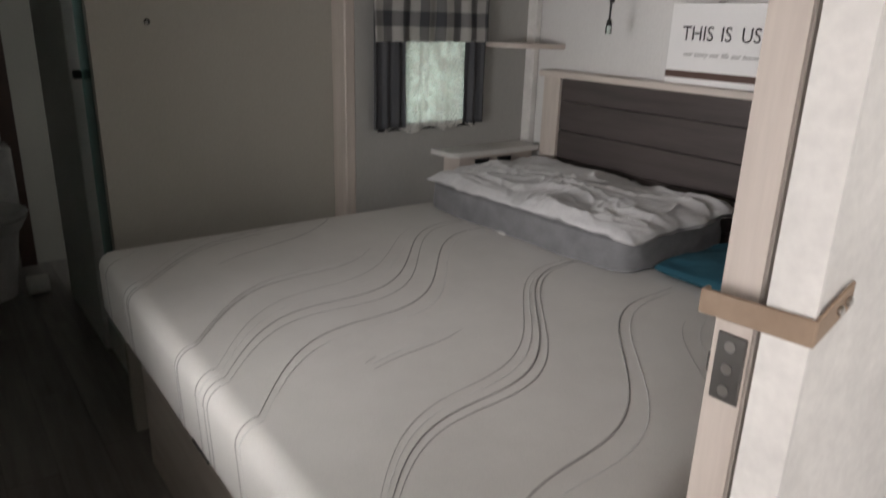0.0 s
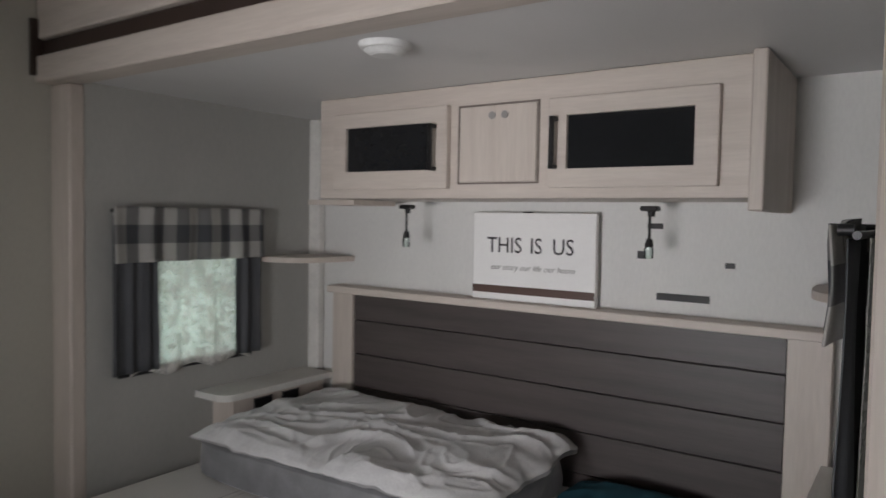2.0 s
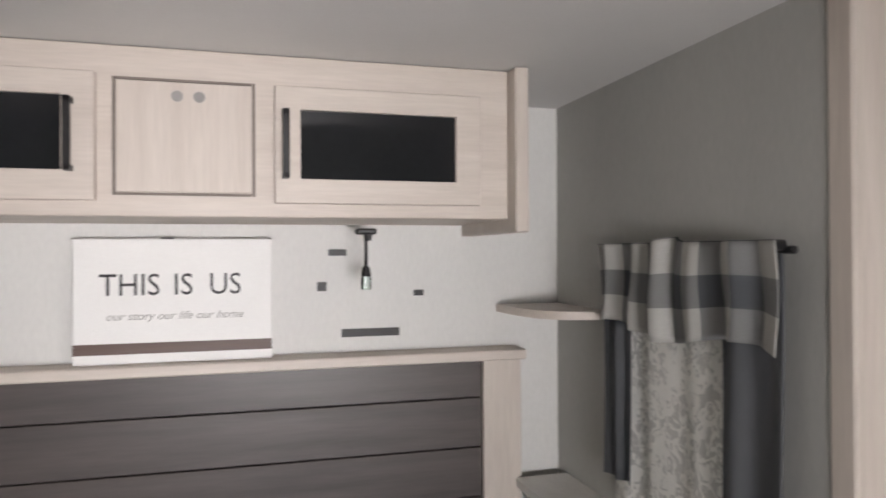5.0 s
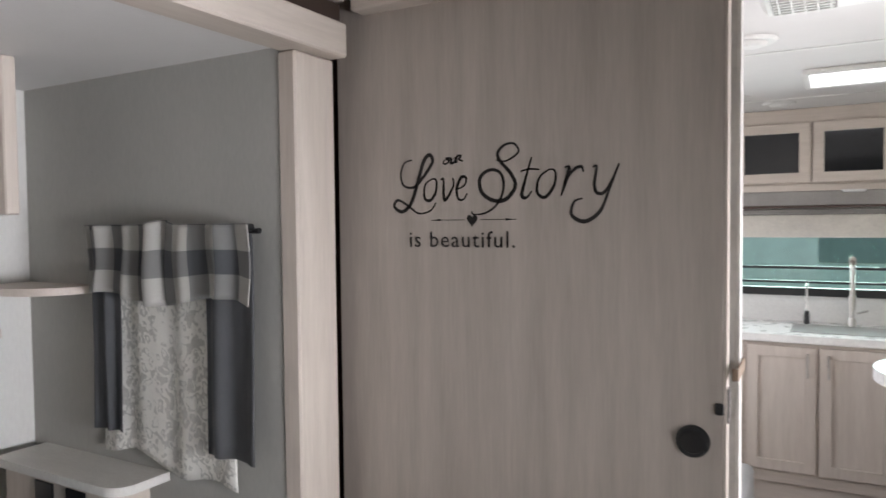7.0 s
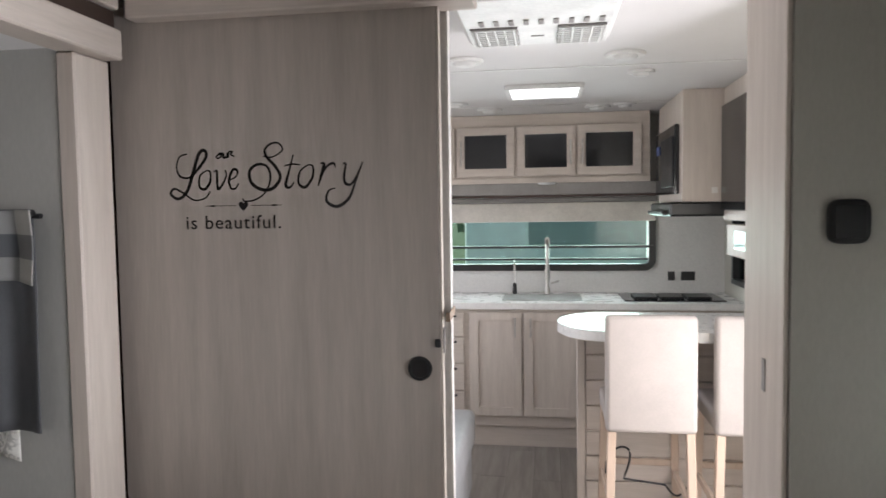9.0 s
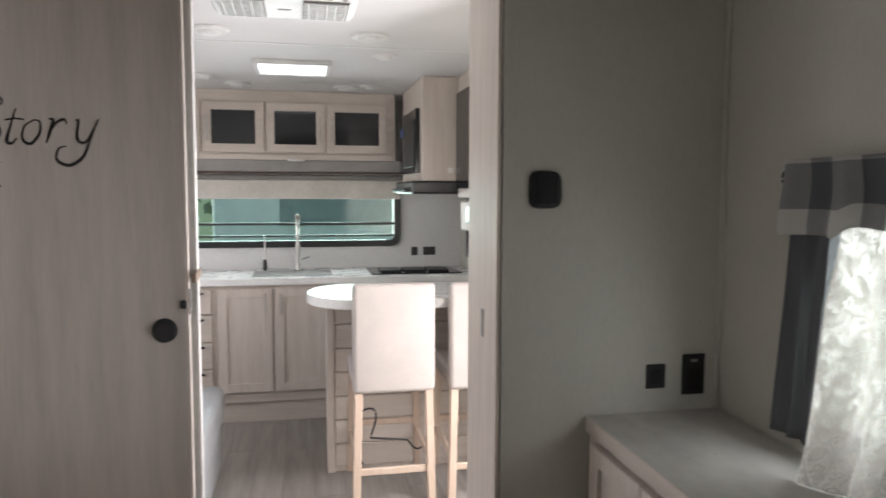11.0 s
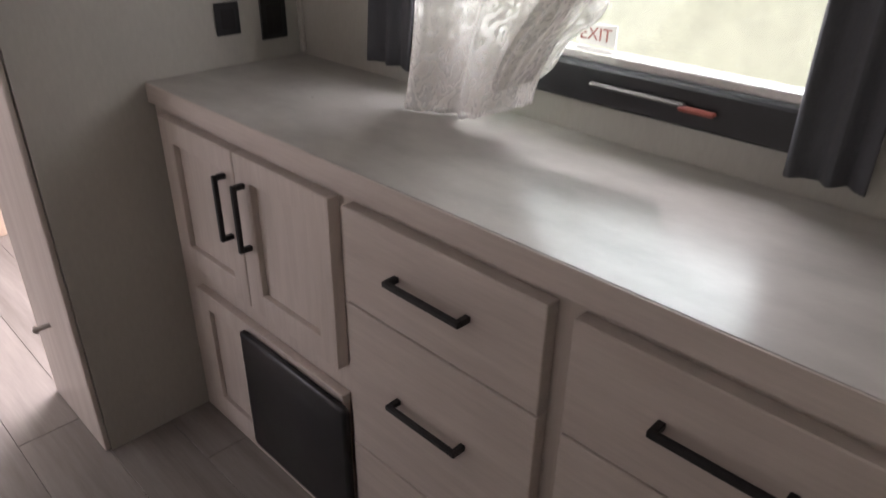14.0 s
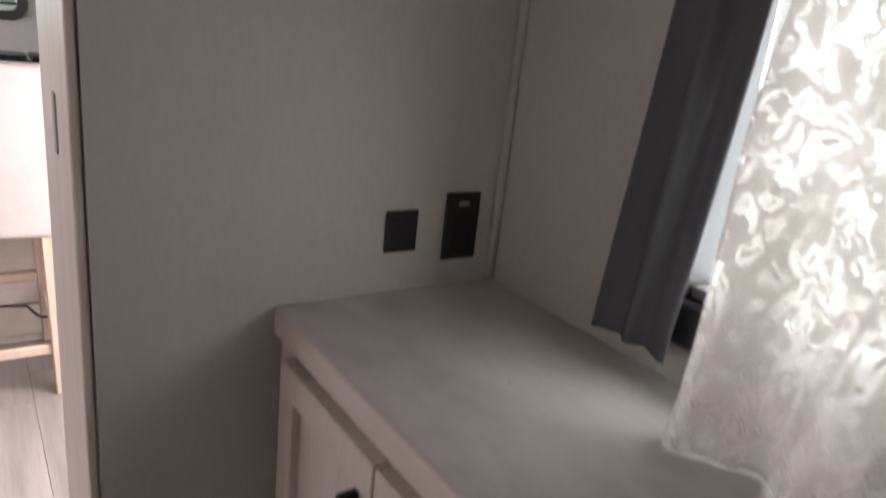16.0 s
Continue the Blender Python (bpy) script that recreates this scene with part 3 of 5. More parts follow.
cb = thing("window_curtain", (1.66, 0.50, 1.0), "charcoal curtains with buffalo-check valance over white lace", "curtain", "curtains")
rod(cb, (1.432, 0.482, 1.495), (1.985, 0.482, 1.495))
part("rod_end", cyl(bmesh.new(), (1.45, 0.496, 1.502), 0.008, 0.008, 0.02, "y", 12), M["plastic"], cb)
part("rod_end", cyl(bmesh.new(), (1.93, 0.496, 1.502), 0.008, 0.008, 0.02, "y", 12), M["plastic"], cb)
cloth("valance", hang("y", 0.455, 1, 1.434, 1.955, 1.346, 1.51, 5.5, 0.012, 2.2, 1.35, nu=150, gap=0.034, pinch=0.018, low=lambda u: 0.012 * math.sin(9 * u)), M["plaid"], cb, "grey and white buffalo-check valance")
cloth("side_panel", hang("y", 0.455, 1, 1.442, 1.590, 1.020, 1.49, 1.6, 0.008, 0.9, 1.2, gap=0.02, nu=40), M["curtain"], cb, "charcoal side panel")
cloth("side_panel", hang("y", 0.455, 1, 1.860, 1.958, 1.030, 1.49, 2, 0.007, 1.9, 1.2, gap=0.02, nu=40), M["curtain"], cb, "charcoal side panel")
cloth("lace_panel", hang("y", 0.455, 1, 1.520, 1.945, 0.965, 1.49, 3.5, 0.004, 0.2, 1.3, gap=0.010, nv=30, flare=0.02, low=lambda u: -0.02 * math.cos(3 * u) + 0.012 * math.sin(11 * u)), M["lace"], cb, "white floral lace panel", 0.0006)

cc = thing("window_curtain", (XC, 1.0, 0.85), "charcoal curtains with buffalo-check valance and draped white lace", "curtain", "curtains")
rod(cc, (XC + 0.035, 0.53, 1.51), (XC + 0.035, 1.50, 1.51))
part("rod_bracket", B(XC, 0.522, 1.497, XC + 0.042, 0.536, 1.523, bevel=0.003), M["white_plastic"], cc)
part("rod_ring", tube(bmesh.new(), [(XC + 0.035 + 0.014 * math.cos(a), 0.532, 1.487 + 0.018 * math.sin(a)) for a in np.linspace(0, 6.0, 14)], 0.003), M["plastic"], cc)
cloth("valance", hang("x", XC, 1, 0.550, 1.435, 1.384, 1.528, 6, 0.014, 0.6, 0.80, 0.62, 0.024, gap=0.030, nu=170, low=lambda u: -0.028 / (1 + math.exp((u - 0.215) * 160)) + 0.004 * math.sin(14 * u)), M["plaid"], cc, "grey and white buffalo-check valance")
cloth("side_panel", hang("x", XC, 1, 0.520, 0.645, 0.885, 1.50, 2.2, 0.008, 1.4, 1.2, gap=0.022, nu=40, nv=24, slant=0.045), M["curtain"], cc, "charcoal side panel")
cloth("side_panel", hang("x", XC, 1, 1.375, 1.475, 0.885, 1.50, 2.2, 0.009, 0.3, 1.3, gap=0.025, nu=40, nv=24), M["curtain"], cc, "charcoal side panel")


def ease(t):
    t = min(max(t, 0.0), 1.0)
    return t * t * (3 - 2 * t)


def lace_fall(u, v):
    """The straight fall of lace behind the valance; u along the wall, v from hem to rod."""
    left = 0.725 - 0.045 * ease(v * 1.5) + 0.02 * v
    y = left + u * (0.30 + 0.15 * ease(v * 1.8) - 0.05 * v)
    hem = 0.8485 + 0.075 * max(0, (u - 0.30) / 0.70) ** 1.5 + 0.003 * abs(math.sin(26 * u))
    z = hem + (1.505 - hem) * v
    loose = 1 - ease((v - 0.55) / 0.25)
    folds = 0.020 * math.sin(2 * math.pi * (2.1 * u + 0.55 * v) + 0.6) + 0.005 * math.sin(2 * math.pi * (5.2 * u - 0.9 * v))
    x = XC + 0.020 + 0.098 * (1 - v) ** 1.7 + folds * (0.10 + 0.90 * loose)
    return (max(x, XC + 0.012), y, max(z, 0.8475))


def lace_fold(u, v):
    """The doubled edge of the lace, swept up across the valance and thrown over the rod."""
    inner = 0.915 + 0.125 * ease(v / 0.40) + 0.245 * max(0, (v - 0.66) / 0.34) ** 1.15
    outer = 1.005 + 0.220 * math.sin(math.pi / 2 * min(v / 0.66, 1)) + 0.155 * ease((v - 0.64) / 0.14) + 0.055 * ease((v - 0.75) / 0.25)
    y = inner + (outer - inner) * u + 0.006 * math.sin(46 * v) * u ** 3
    hem = 0.905 + 0.045 * u ** 0.8
    z = hem + (1.552 - hem) * v - 0.018 * math.sin(math.pi * ease((v - 0.45) / 0.55)) * u ** 1.5
    over = ease((z - 1.30) / 0.08)
    folds = 0.014 * math.sin(2 * math.pi * (1.7 * u + 0.5 * v)) + 0.006 * math.sin(2 * math.pi * (5.3 * u - 1.1 * v) + 1)
    x = XC + 0.110 - 0.035 * v + 0.030 * over + folds * (1 - 0.35 * over) * (0.35 + 0.65 * ease(v / 0.25))
    if z > 1.50:
        x -= 0.05 * ease((z - 1.50) / 0.05)
    return (x, y, z)


cloth("lace_panel", grid(bmesh.new(), lace_fall, 90, 60, lambda u, v: (u * 0.52, v * 0.66)), M["lace"], cc, "white floral lace panel", 0.0006)
cloth("lace_fold", grid(bmesh.new(), lace_fold, 60, 80, lambda u, v: (0.6 + u * 0.30, v * 0.75)), M["lace_double"], cc, "gathered edge of the lace thrown over the rod", 0.0006)

# ---- sliding door with lettering ----
door = thing("door_1", (0.99, 0.268, 0.0), "greyed oak sliding door with black vinyl lettering, pushed open", "door")
tagged(door, kind="structure")
part("door_leaf", B(0.589, 0.252, 0.015, 1.385, 0.285, 1.99, bevel=0.002), M["door"], door)
part("edge_strip", B(0.5845, 0.2525, 0.015, 0.5885, 0.2845, 1.99), M["wood_z"], door, "pale wooden edge strip")
pl = part("finger_pull", cyl(bmesh.new(), (0.638, 0.287, 1.130), 0.029, 0.027, 0.008, "y", 32, 0.002), M["plastic"], door, "round black finger pull")
part("pull_recess", cyl(bmesh.new(), (0.638, 0.2915, 1.130), 0.021, 0.019, 0.003, "y", 28), M["black"], pl)
lp = part("latch_plate", B(0.5815, 0.254, 1.165, 0.5843, 0.279, 1.224, bevel=0.0008), M["steel"], door, "dull steel latch plate")
for z in (1.175, 1.1945, 1.214):
    part("screw", cyl(bmesh.new(), (0.5812, 0.2665, z), 0.005, 0.004, 0.002, "x", 10), M["nickel"], lp)
part("keeper", B(0.588, 0.2855, 1.180, 0.602, 0.2895, 1.200, bevel=0.002), M["plastic"], door, "small dark snap stud")
strap = thing("door_strap", (0.575, 0.23, 1.25), "tan leather strap buttoned round the sliding door's edge", "strap")


def lean(bm):
    """Lets the strap fall a little towards the door."""
    for v in bm.verts:
        v.co.z += 0.05 * (0.2875 - v.co.y)
    return bm


part("leather_band", lean(B(0.5655, 0.199, 1.240, 0.5685, 0.2905, 1.261, bevel=0.001)), M["strap"], strap)
part("band_return", B(0.5685, 0.287, 1.240, 0.576, 0.2905, 1.261, bevel=0.001), M["strap"], strap)
tail = B(0.5685, 0.1995, 1.244, 0.615, 0.2025, 1.265, bevel=0.001)
for v in tail.verts:
    v.co.z += 0.45 * (v.co.x - 0.5685)
part("strap_tail", tail, M["strap"], strap)
for x in (0.596, 0.607):
    part("snap", cyl(bmesh.new(), (x, 0.1982, 1.2545 + 0.45 * (x - 0.5685)), 0.004, 0.0035, 0.003, "y", 12, 0.0008), M["nickel"], strap)


def letters(text, size, m, mat, parent, name, shear=0.0, extrude=0.0004, bold=0.0, width=1.0, spacing=1.0):
    """Flat lettering in the built-in face, at the pose m (its text runs along local x)."""
    cu = bpy.data.curves.new(name, "FONT")
    cu.body, cu.size, cu.shear, cu.extrude, cu.offset, cu.space_character = text, size, shear, extrude, bold, spacing
    cu.align_x, cu.resolution_u = "CENTER", 3
    tmp = bpy.data.objects.new("tmp", cu)
    scene.collection.objects.link(tmp)
    bpy.context.view_layer.update()
    me = bpy.data.meshes.new_from_object(tmp.evaluated_get(bpy.context.evaluated_depsgraph_get()))
    bpy.data.objects.remove(tmp)
    me.transform(Matrix.Translation(-origin(parent)) @ m @ Matrix.Diagonal((width, 1, 1, 1)))
    me.materials.clear()
    me.materials.append(mat)
    ob = new(name, me)
    ob.parent = parent
    return ob


letters("EXIT", 0.030, Matrix.Translation((XC - 0.0332, 1.012, 0.992)) @ Matrix.Rotation(radians(90), 4, "Z") @ Matrix.Rotation(radians(90), 4, "X"), M["red"], win, "label_lettering")

DY = 0.2862
face_y = Matrix.Rotation(radians(180), 4, "Z") @ Matrix.Rotation(radians(90), 4, "X")


def on_door(x, z):
    return Matrix.Translation((x, DY, z)) @ face_y


def ribbon(bm, pts, widths, y=DY):
    """A flat pen stroke on the door along points (x, z)."""
    rows = []
    for i, (x, z) in enumerate(pts):
        a, b = pts[max(i - 1, 0)], pts[min(i + 1, len(pts) - 1)]
        dx, dz = b[0] - a[0], b[1] - a[1]
        d = math.hypot(dx, dz) or 1
        w = widths(i / (len(pts) - 1)) / 2
        rows.append((bm.verts.new((x - dz / d * w, y, z + dx / d * w)), bm.verts.new((x + dz / d * w, y, z - dx / d * w))))
    for a, b in zip(rows, rows[1:]):
        bm.faces.new((a[0], a[1], b[1], b[0]))
    return bm


def bez(ps, n=14):
    """Smooth run of points through the given ones."""
    out = []
    q = [ps[0], *ps, ps[-1]]
    for a, b, c, d in zip(q, q[1:], q[2:], q[3:]):
        for k in range(n):
            t = k / n
            out.append(tuple(0.5 * (2 * b[j] + (c[j] - a[j]) * t + (2 * a[j] - 5 * b[j] + 4 * c[j] - d[j]) * t * t + (3 * b[j] - a[j] - 3 * c[j] + d[j]) * t ** 3) for j in (0, 1)))
    return out + [ps[-1]]


def pen(ps, thin=0.0022, thick=0.0052):
    # the design's own units: 1 = one lettering height of 0.10 m, x to the reader's right
    run = [(1.241 - 0.112 * a, 1.545 + 0.10 * b) for a, b in bez(ps)]
    return run, lambda t: 1.3 * (thin + (thick - thin) * math.sin(math.pi * t) ** 2)


script = bmesh.new()
for ps, thick in (
    # capital L: hook, loop, stem, foot loop and tail
    (((0.42, 0.92), (0.25, 0.86), (0.17, 0.62), (0.24, 0.40), (0.45, 0.36), (0.65, 0.55), (0.85, 0.85), (0.80, 1.0), (0.68, 0.9), (0.55, 0.5), (0.40, 0.05),
      (0.2, -0.14), (0.02, -0.03), (0.10, 0.10), (0.30, 0.0), (0.55, -0.18), (0.80, -0.13), (0.92, 0.03)), 0.0065),
    # o v e
    (((0.85, 0.52), (0.70, 0.40), (0.68, 0.14), (0.80, 0.08), (0.92, 0.25), (0.93, 0.48), (0.85, 0.52)), 0.005),
    (((1.02, 0.48), (1.08, 0.50), (1.08, 0.20), (1.12, 0.08), (1.28, 0.35), (1.27, 0.52)), 0.005),
    (((1.35, 0.28), (1.50, 0.36), (1.54, 0.50), (1.44, 0.52), (1.35, 0.30), (1.38, 0.10), (1.48, 0.08), (1.56, 0.20)), 0.005),
    # capital S: upper loop, spine, great loop and tail
    (((2.12, 0.82), (2.32, 0.80), (2.54, 0.95), (2.47, 1.11), (2.30, 1.11), (2.16, 0.97), (2.20, 0.80), (2.40, 0.55), (2.48, 0.30), (2.30, 0.06), (2.05, 0.05),
      (1.84, 0.22), (1.82, 0.50), (2.02, 0.64), (2.22, 0.55), (2.26, 0.25), (2.12, -0.05), (1.90, -0.20), (1.68, -0.22), (1.64, -0.16)), 0.0062),
    # t o r y
    (((2.78, 0.84), (2.66, 0.40), (2.60, 0.14), (2.68, 0.08), (2.78, 0.2)), 0.006),
    (((2.58, 0.58), (2.74, 0.62), (2.92, 0.60)), 0.003),
    (((3.10, 0.60), (2.92, 0.45), (2.88, 0.18), (3.02, 0.08), (3.18, 0.30), (3.20, 0.55), (3.10, 0.60)), 0.005),
    (((3.36, 0.62), (3.44, 0.60), (3.36, 0.30), (3.30, 0.10)), 0.006),
    (((3.36, 0.32), (3.50, 0.55), (3.64, 0.62), (3.68, 0.52)), 0.005),
    (((3.84, 0.60), (3.90, 0.60), (3.86, 0.30), (3.90, 0.14), (4.02, 0.14), (4.16, 0.38), (4.26, 0.64)), 0.005),
    (((4.26, 0.64), (4.10, 0.18), (3.95, -0.20), (3.70, -0.38), (3.48, -0.26), (3.52, -0.02), (3.66, 0.04)), 0.006),
    # small word above
    (((1.14, 0.90), (1.08, 0.84), (1.12, 0.80), (1.20, 0.86), (1.14, 0.91), (1.24, 0.90), (1.24, 0.81), (1.32, 0.84), (1.33, 0.92), (1.34, 0.82), (1.36, 0.94),
      (1.44, 0.95), (1.40, 0.88), (1.48, 0.84)), 0.004),
):
    ribbon(script, *pen(ps, 0.0024, thick))
part("script_lettering", script, M["ink"], door, "black vinyl script lettering", smooth=False)
hb_ = bmesh.new()
hv = [hb_.verts.new((1.056 + 0.0125 * 16 * math.sin(a) ** 3 / 17, DY, 1.512 + 0.0125 * (13 * math.cos(a) - 5 * math.cos(2 * a) - 2 * math.cos(3 * a) - math.cos(4 * a)) / 15)) for a in np.linspace(0, 2 * math.pi, 40, endpoint=False)]
hb_.faces.new(hv)
part("heart", hb_, M["ink"], door, "black vinyl heart", smooth=False)
for s in (-1, 1):
    ar = bmesh.new()
    ribbon(ar, [(1.056 + s * 0.018, 1.5125), (1.056 + s * 0.095, 1.5125)], lambda t: 0.0012)
    ribbon(ar, [(1.056 + s * 0.072, 1.5125), (1.056 + s * 0.080, 1.5125), (1.056 + s * 0.090, 1.5125)], lambda t: 0.0045 * (1 - t) + 0.0005)
    part("arrow", ar, M["ink"], door, smooth=False)
letters("is beautiful.", 0.046, on_door(1.083, 1.458), M["ink"], door, "lettering", spacing=1.12)

# ---- headboard wall ----
hbd = thing("headboard", (2.24, 1.38, 0.60), "dark plank headboard in a whitewashed frame", "headboard")
part("top_cap", B(2.185, 0.575, 1.238, 2.269, 2.155, 1.262, bevel=0.003), M["wood_y"], hbd)
part("stile", B(2.215, 0.578, 0.60, 2.269, 0.674, 1.237, bevel=0.002), M["wood_z"], hbd)
part("stile", B(2.215, 2.060, 0.60, 2.269, 2.152, 1.237, bevel=0.002), M["wood_z"], hbd)
part("backing", B(2.246, 0.675, 0.60, 2.268, 2.059, 1.237), M["ink"], hbd, "black backing")
for z0, z1 in ((1.147, 1.236), (1.028, 1.144), (0.909, 1.025), (0.790, 0.906), (0.671, 0.787), (0.601, 0.668)):
    part("plank", B(2.226, 0.676, z0, 2.246, 2.058, z1, bevel=0.0015), M["dark_wood"], hbd)

cabt = thing("overhead_cabinet", (2.10, 1.35, 1.545), "whitewashed overhead cabinet with smoked glass doors", "cabinet")
part("body", B(1.945, 0.712, 1.560, 2.269, 1.952, 1.858, bevel=0.002), M["wood_y"], cabt)
part("end_panel", B(1.905, 0.682, 1.533, 2.269, 0.711, 1.858, bevel=0.003), M["wood_z"], cabt)
part("bottom_lip", B(2.0, 1.86, 1.543, 2.2, 2.06, 1.559), M["wood_y"], cabt)


def cab_door(parent, y0, y1, z0, z1, gy0, gy1, gz0, gz1, hy, hz0, hz1):
    d = rect_frame(bmesh.new(), lambda a, b, p: (p, a, b), (y0, z0, y1, z1), (gy0, gz0, gy1, gz1), 1.924, 1.944)
    ob = part("door", d, M["wood_y"], parent)
    part("glass_pane", B(1.935, gy0, gz0, 1.939, gy1, gz1), M["smoke"], ob, "smoked glass pane")
    h = bmesh.new()
    bx(h, 1.896, hy - 0.006, hz0, 1.905, hy + 0.006, hz1, bevel=0.002)
    for z in (hz0 + 0.004, hz1 - 0.004):
        bx(h, 1.896, hy - 0.006, z - 0.005, 1.9235, hy + 0.006, z + 0.005, bevel=0.001)
    part("handle", h, M["black"], ob, "black bar handle")


cab_door(cabt, 1.467, 1.876, 1.586, 1.806, 1.519, 1.829, 1.637, 1.764, 1.505, 1.635, 1.756)
cab_door(cabt, 0.776, 1.169, 1.585, 1.799, 0.826, 1.123, 1.630, 1.757, 1.150, 1.630, 1.752)
pn = part("centre_panel", B(1.9395, 1.210, 1.603, 1.9445, 1.436, 1.797, bevel=0.001), M["wood_z"], cabt)
for y in (1.299, 1.336):
    part("cable_port", cyl(bmesh.new(), (1.938, y, 1.772), 0.010, 0.009, 0.004, "x", 14), M["gasket"], pn, "small grey cable port")
for a in ((1.203, 1.597, 1.2085, 1.803), (1.4375, 1.597, 1.442, 1.803), (1.2095, 1.7985, 1.4365, 1.803), (1.2095, 1.597, 1.4365, 1.6015)):
    part("panel_bead", B(1.941, *a[:2], 1.9448, *a[2:]), M["bead"], cabt)


def reading_lamp(y, name="reading_lamp"):
    t = thing(name, (2.10, y, 1.545), "dark bronze swing reading lamp with a clear glass shade", "lamp", "reading lamps")
    part("base", B(2.085, y - 0.022, 1.533, 2.118, y + 0.022, 1.546, bevel=0.004), M["black"], t)
    part("mount", cyl(bmesh.new(), (2.10, y - 0.004, 1.527), 0.008, 0.010, 0.014, "z", 14), M["black"], t)
    part("stem", tube(bmesh.new(), [(2.10, y, 1.53), (2.10, y, 1.462)], 0.0036), M["black"], t)
    part("socket", cyl(bmesh.new(), (2.10, y, 1.455), 0.0115, 0.007, 0.022, "z", 16, 0.002), M["black"], t)
    part("shade", cyl(bmesh.new(), (2.10, y, 1.430), 0.011, 0.011, 0.028, "z", 16, 0.002), M["glass"], t, "clear glass shade")
    part("bulb", cyl(bmesh.new(), (2.10, y, 1.434), 0.005, 0.006, 0.022, "z", 12, 0.002), M["white_plastic"], t, "small white bulb")


reading_lamp(1.734)
reading_lamp(0.975)

sign = thing("wall_sign", (2.235, 1.366, 1.261), "white canvas sign reading this is us, propped on the headboard", "sign")
part("canvas", B(2.226, 1.165, 1.262, 2.244, 1.568, 1.527, bevel=0.002), M["canvas"], sign)
part("stripe", B(2.2245, 1.166, 1.283, 2.2262, 1.567, 1.306), M["band"], sign, "brown painted stripe")
face_x = Matrix.Rotation(radians(-90), 4, "Z") @ Matrix.Rotation(radians(90), 4, "X")
for word, y in (("THIS", 1.457), ("IS", 1.351), ("US", 1.2645)):
    letters(word, 0.066, Matrix.Translation((2.2248, y, 1.407)) @ face_x, M["ink"], sign, "word", width=0.90)
letters("our story our life our home", 0.0245, Matrix.Translation((2.2248, 1.366, 1.355)) @ face_x, M["gasket"], sign, "small_lettering", shear=0.35, width=1.0)
part("hanger", B(2.224, 1.37, 1.5265, 2.238, 1.395, 1.5295), M["black"], sign)

for y0, y1, z0, z1, tilt in ((0.868, 1.006, 1.297, 1.316, 2), (0.808, 0.832, 1.391, 1.405, 0), (1.040, 1.062, 1.406, 1.427, 3), (0.994, 1.036, 1.488, 1.503, -2)):
    b = B(2.2665, y0, z0, 2.2695, y1, z1)
    solo("adhesive_strip", b, M["ink"], "black adhesive strip stuck to the pale wall", "strip", "adhesive strips", base=(2.268, (y0 + y1) / 2, (z0 + z1) / 2))


def corner_shelf(name, side, z, label, rx, ry):
    """A shelf with a rounded front in the corner beside the headboard; side: +1 far, -1 near."""
    bm = bmesh.new()
    yw = 2.2985 if side > 0 else 0.4565
    pts = [(2.2685 - rx, yw)] + [(2.2685 - rx * math.cos(a) ** 0.6, yw - side * ry * math.sin(a) ** 0.6) for a in np.linspace(0.02, math.pi / 2 - 0.02, 16)] + [(2.2685, yw - side * ry), (2.2685, yw)]
    low = [bm.verts.new((x, y, z)) for x, y in pts]
    f = bm.faces.new(low)
    up = bmesh.ops.extrude_face_region(bm, geom=[f])
    bmesh.ops.translate(bm, verts=[v for v in up["geom"] if isinstance(v, bmesh.types.BMVert)], vec=(0, 0, 0.018))
    return solo(name, bm, M["wood_x"], label, "shelf", "corner shelves", base=(2.2685, yw, z))


corner_shelf("corner_shelf", 1, 1.347, "whitewashed rounded corner shelf", 0.27, 0.20)
corner_shelf("corner_shelf", -1, 1.347, "whitewashed rounded corner shelf", 0.28, 0.165)


def nightstand(side):
    yw = 2.2975 if side > 0 else 0.4575
    t = thing("nightstand", (2.0, yw - side * 0.08, 0.60), "narrow whitewashed bedside cabinet with a rounded top", "nightstand", "nightstands")
    bm = bmesh.new()
    d, x0 = (0.145, 1.748) if side > 0 else (0.135, 1.745)
    pts = [(x0, yw), (x0, yw - side * (d - 0.05))] + [(x0 + 0.05 - 0.05 * math.cos(a), yw - side * (d - 0.05 + 0.05 * math.sin(a))) for a in np.linspace(0.1, math.pi / 2, 8)] + [(2.213, yw - side * d), (2.213, yw)]
    f = bm.faces.new([bm.verts.new((x, y, 0.928)) for x, y in pts])
    up = bmesh.ops.extrude_face_region(bm, geom=[f])
    bmesh.ops.translate(bm, verts=[v for v in up["geom"] if isinstance(v, bmesh.types.BMVert)], vec=(0, 0, 0.020))
    part("top", bm, M["pale_top"], t, "pale rounded top")
    part("body", B(1.815, yw - side * 0.105, 0.60, 2.213, yw, 0.927), M["wood_z"], t)
    for x in (1.93, 2.05):
        part("outlet", B(x - 0.035, yw - side * 0.1055, 0.845, x + 0.035, yw - side * 0.111, 0.908, bevel=0.002), M["plastic"], t, "black outlet")


nightstand(1)
nightstand(-1)
dome = thing("ceiling_light", (1.50, 1.33, 1.859), "round white ceiling dome light over the bed, unlit", "lamp")
part("rim", cyl(bmesh.new(), (1.50, 1.33, 1.853), 0.050, 0.056, 0.013, "z", 36, 0.002), M["white_plastic"], dome)
part("dome", cyl(bmesh.new(), (1.50, 1.33, 1.841), 0.030, 0.046, 0.012, "z", 36, 0.003), M["white_plastic"], dome)

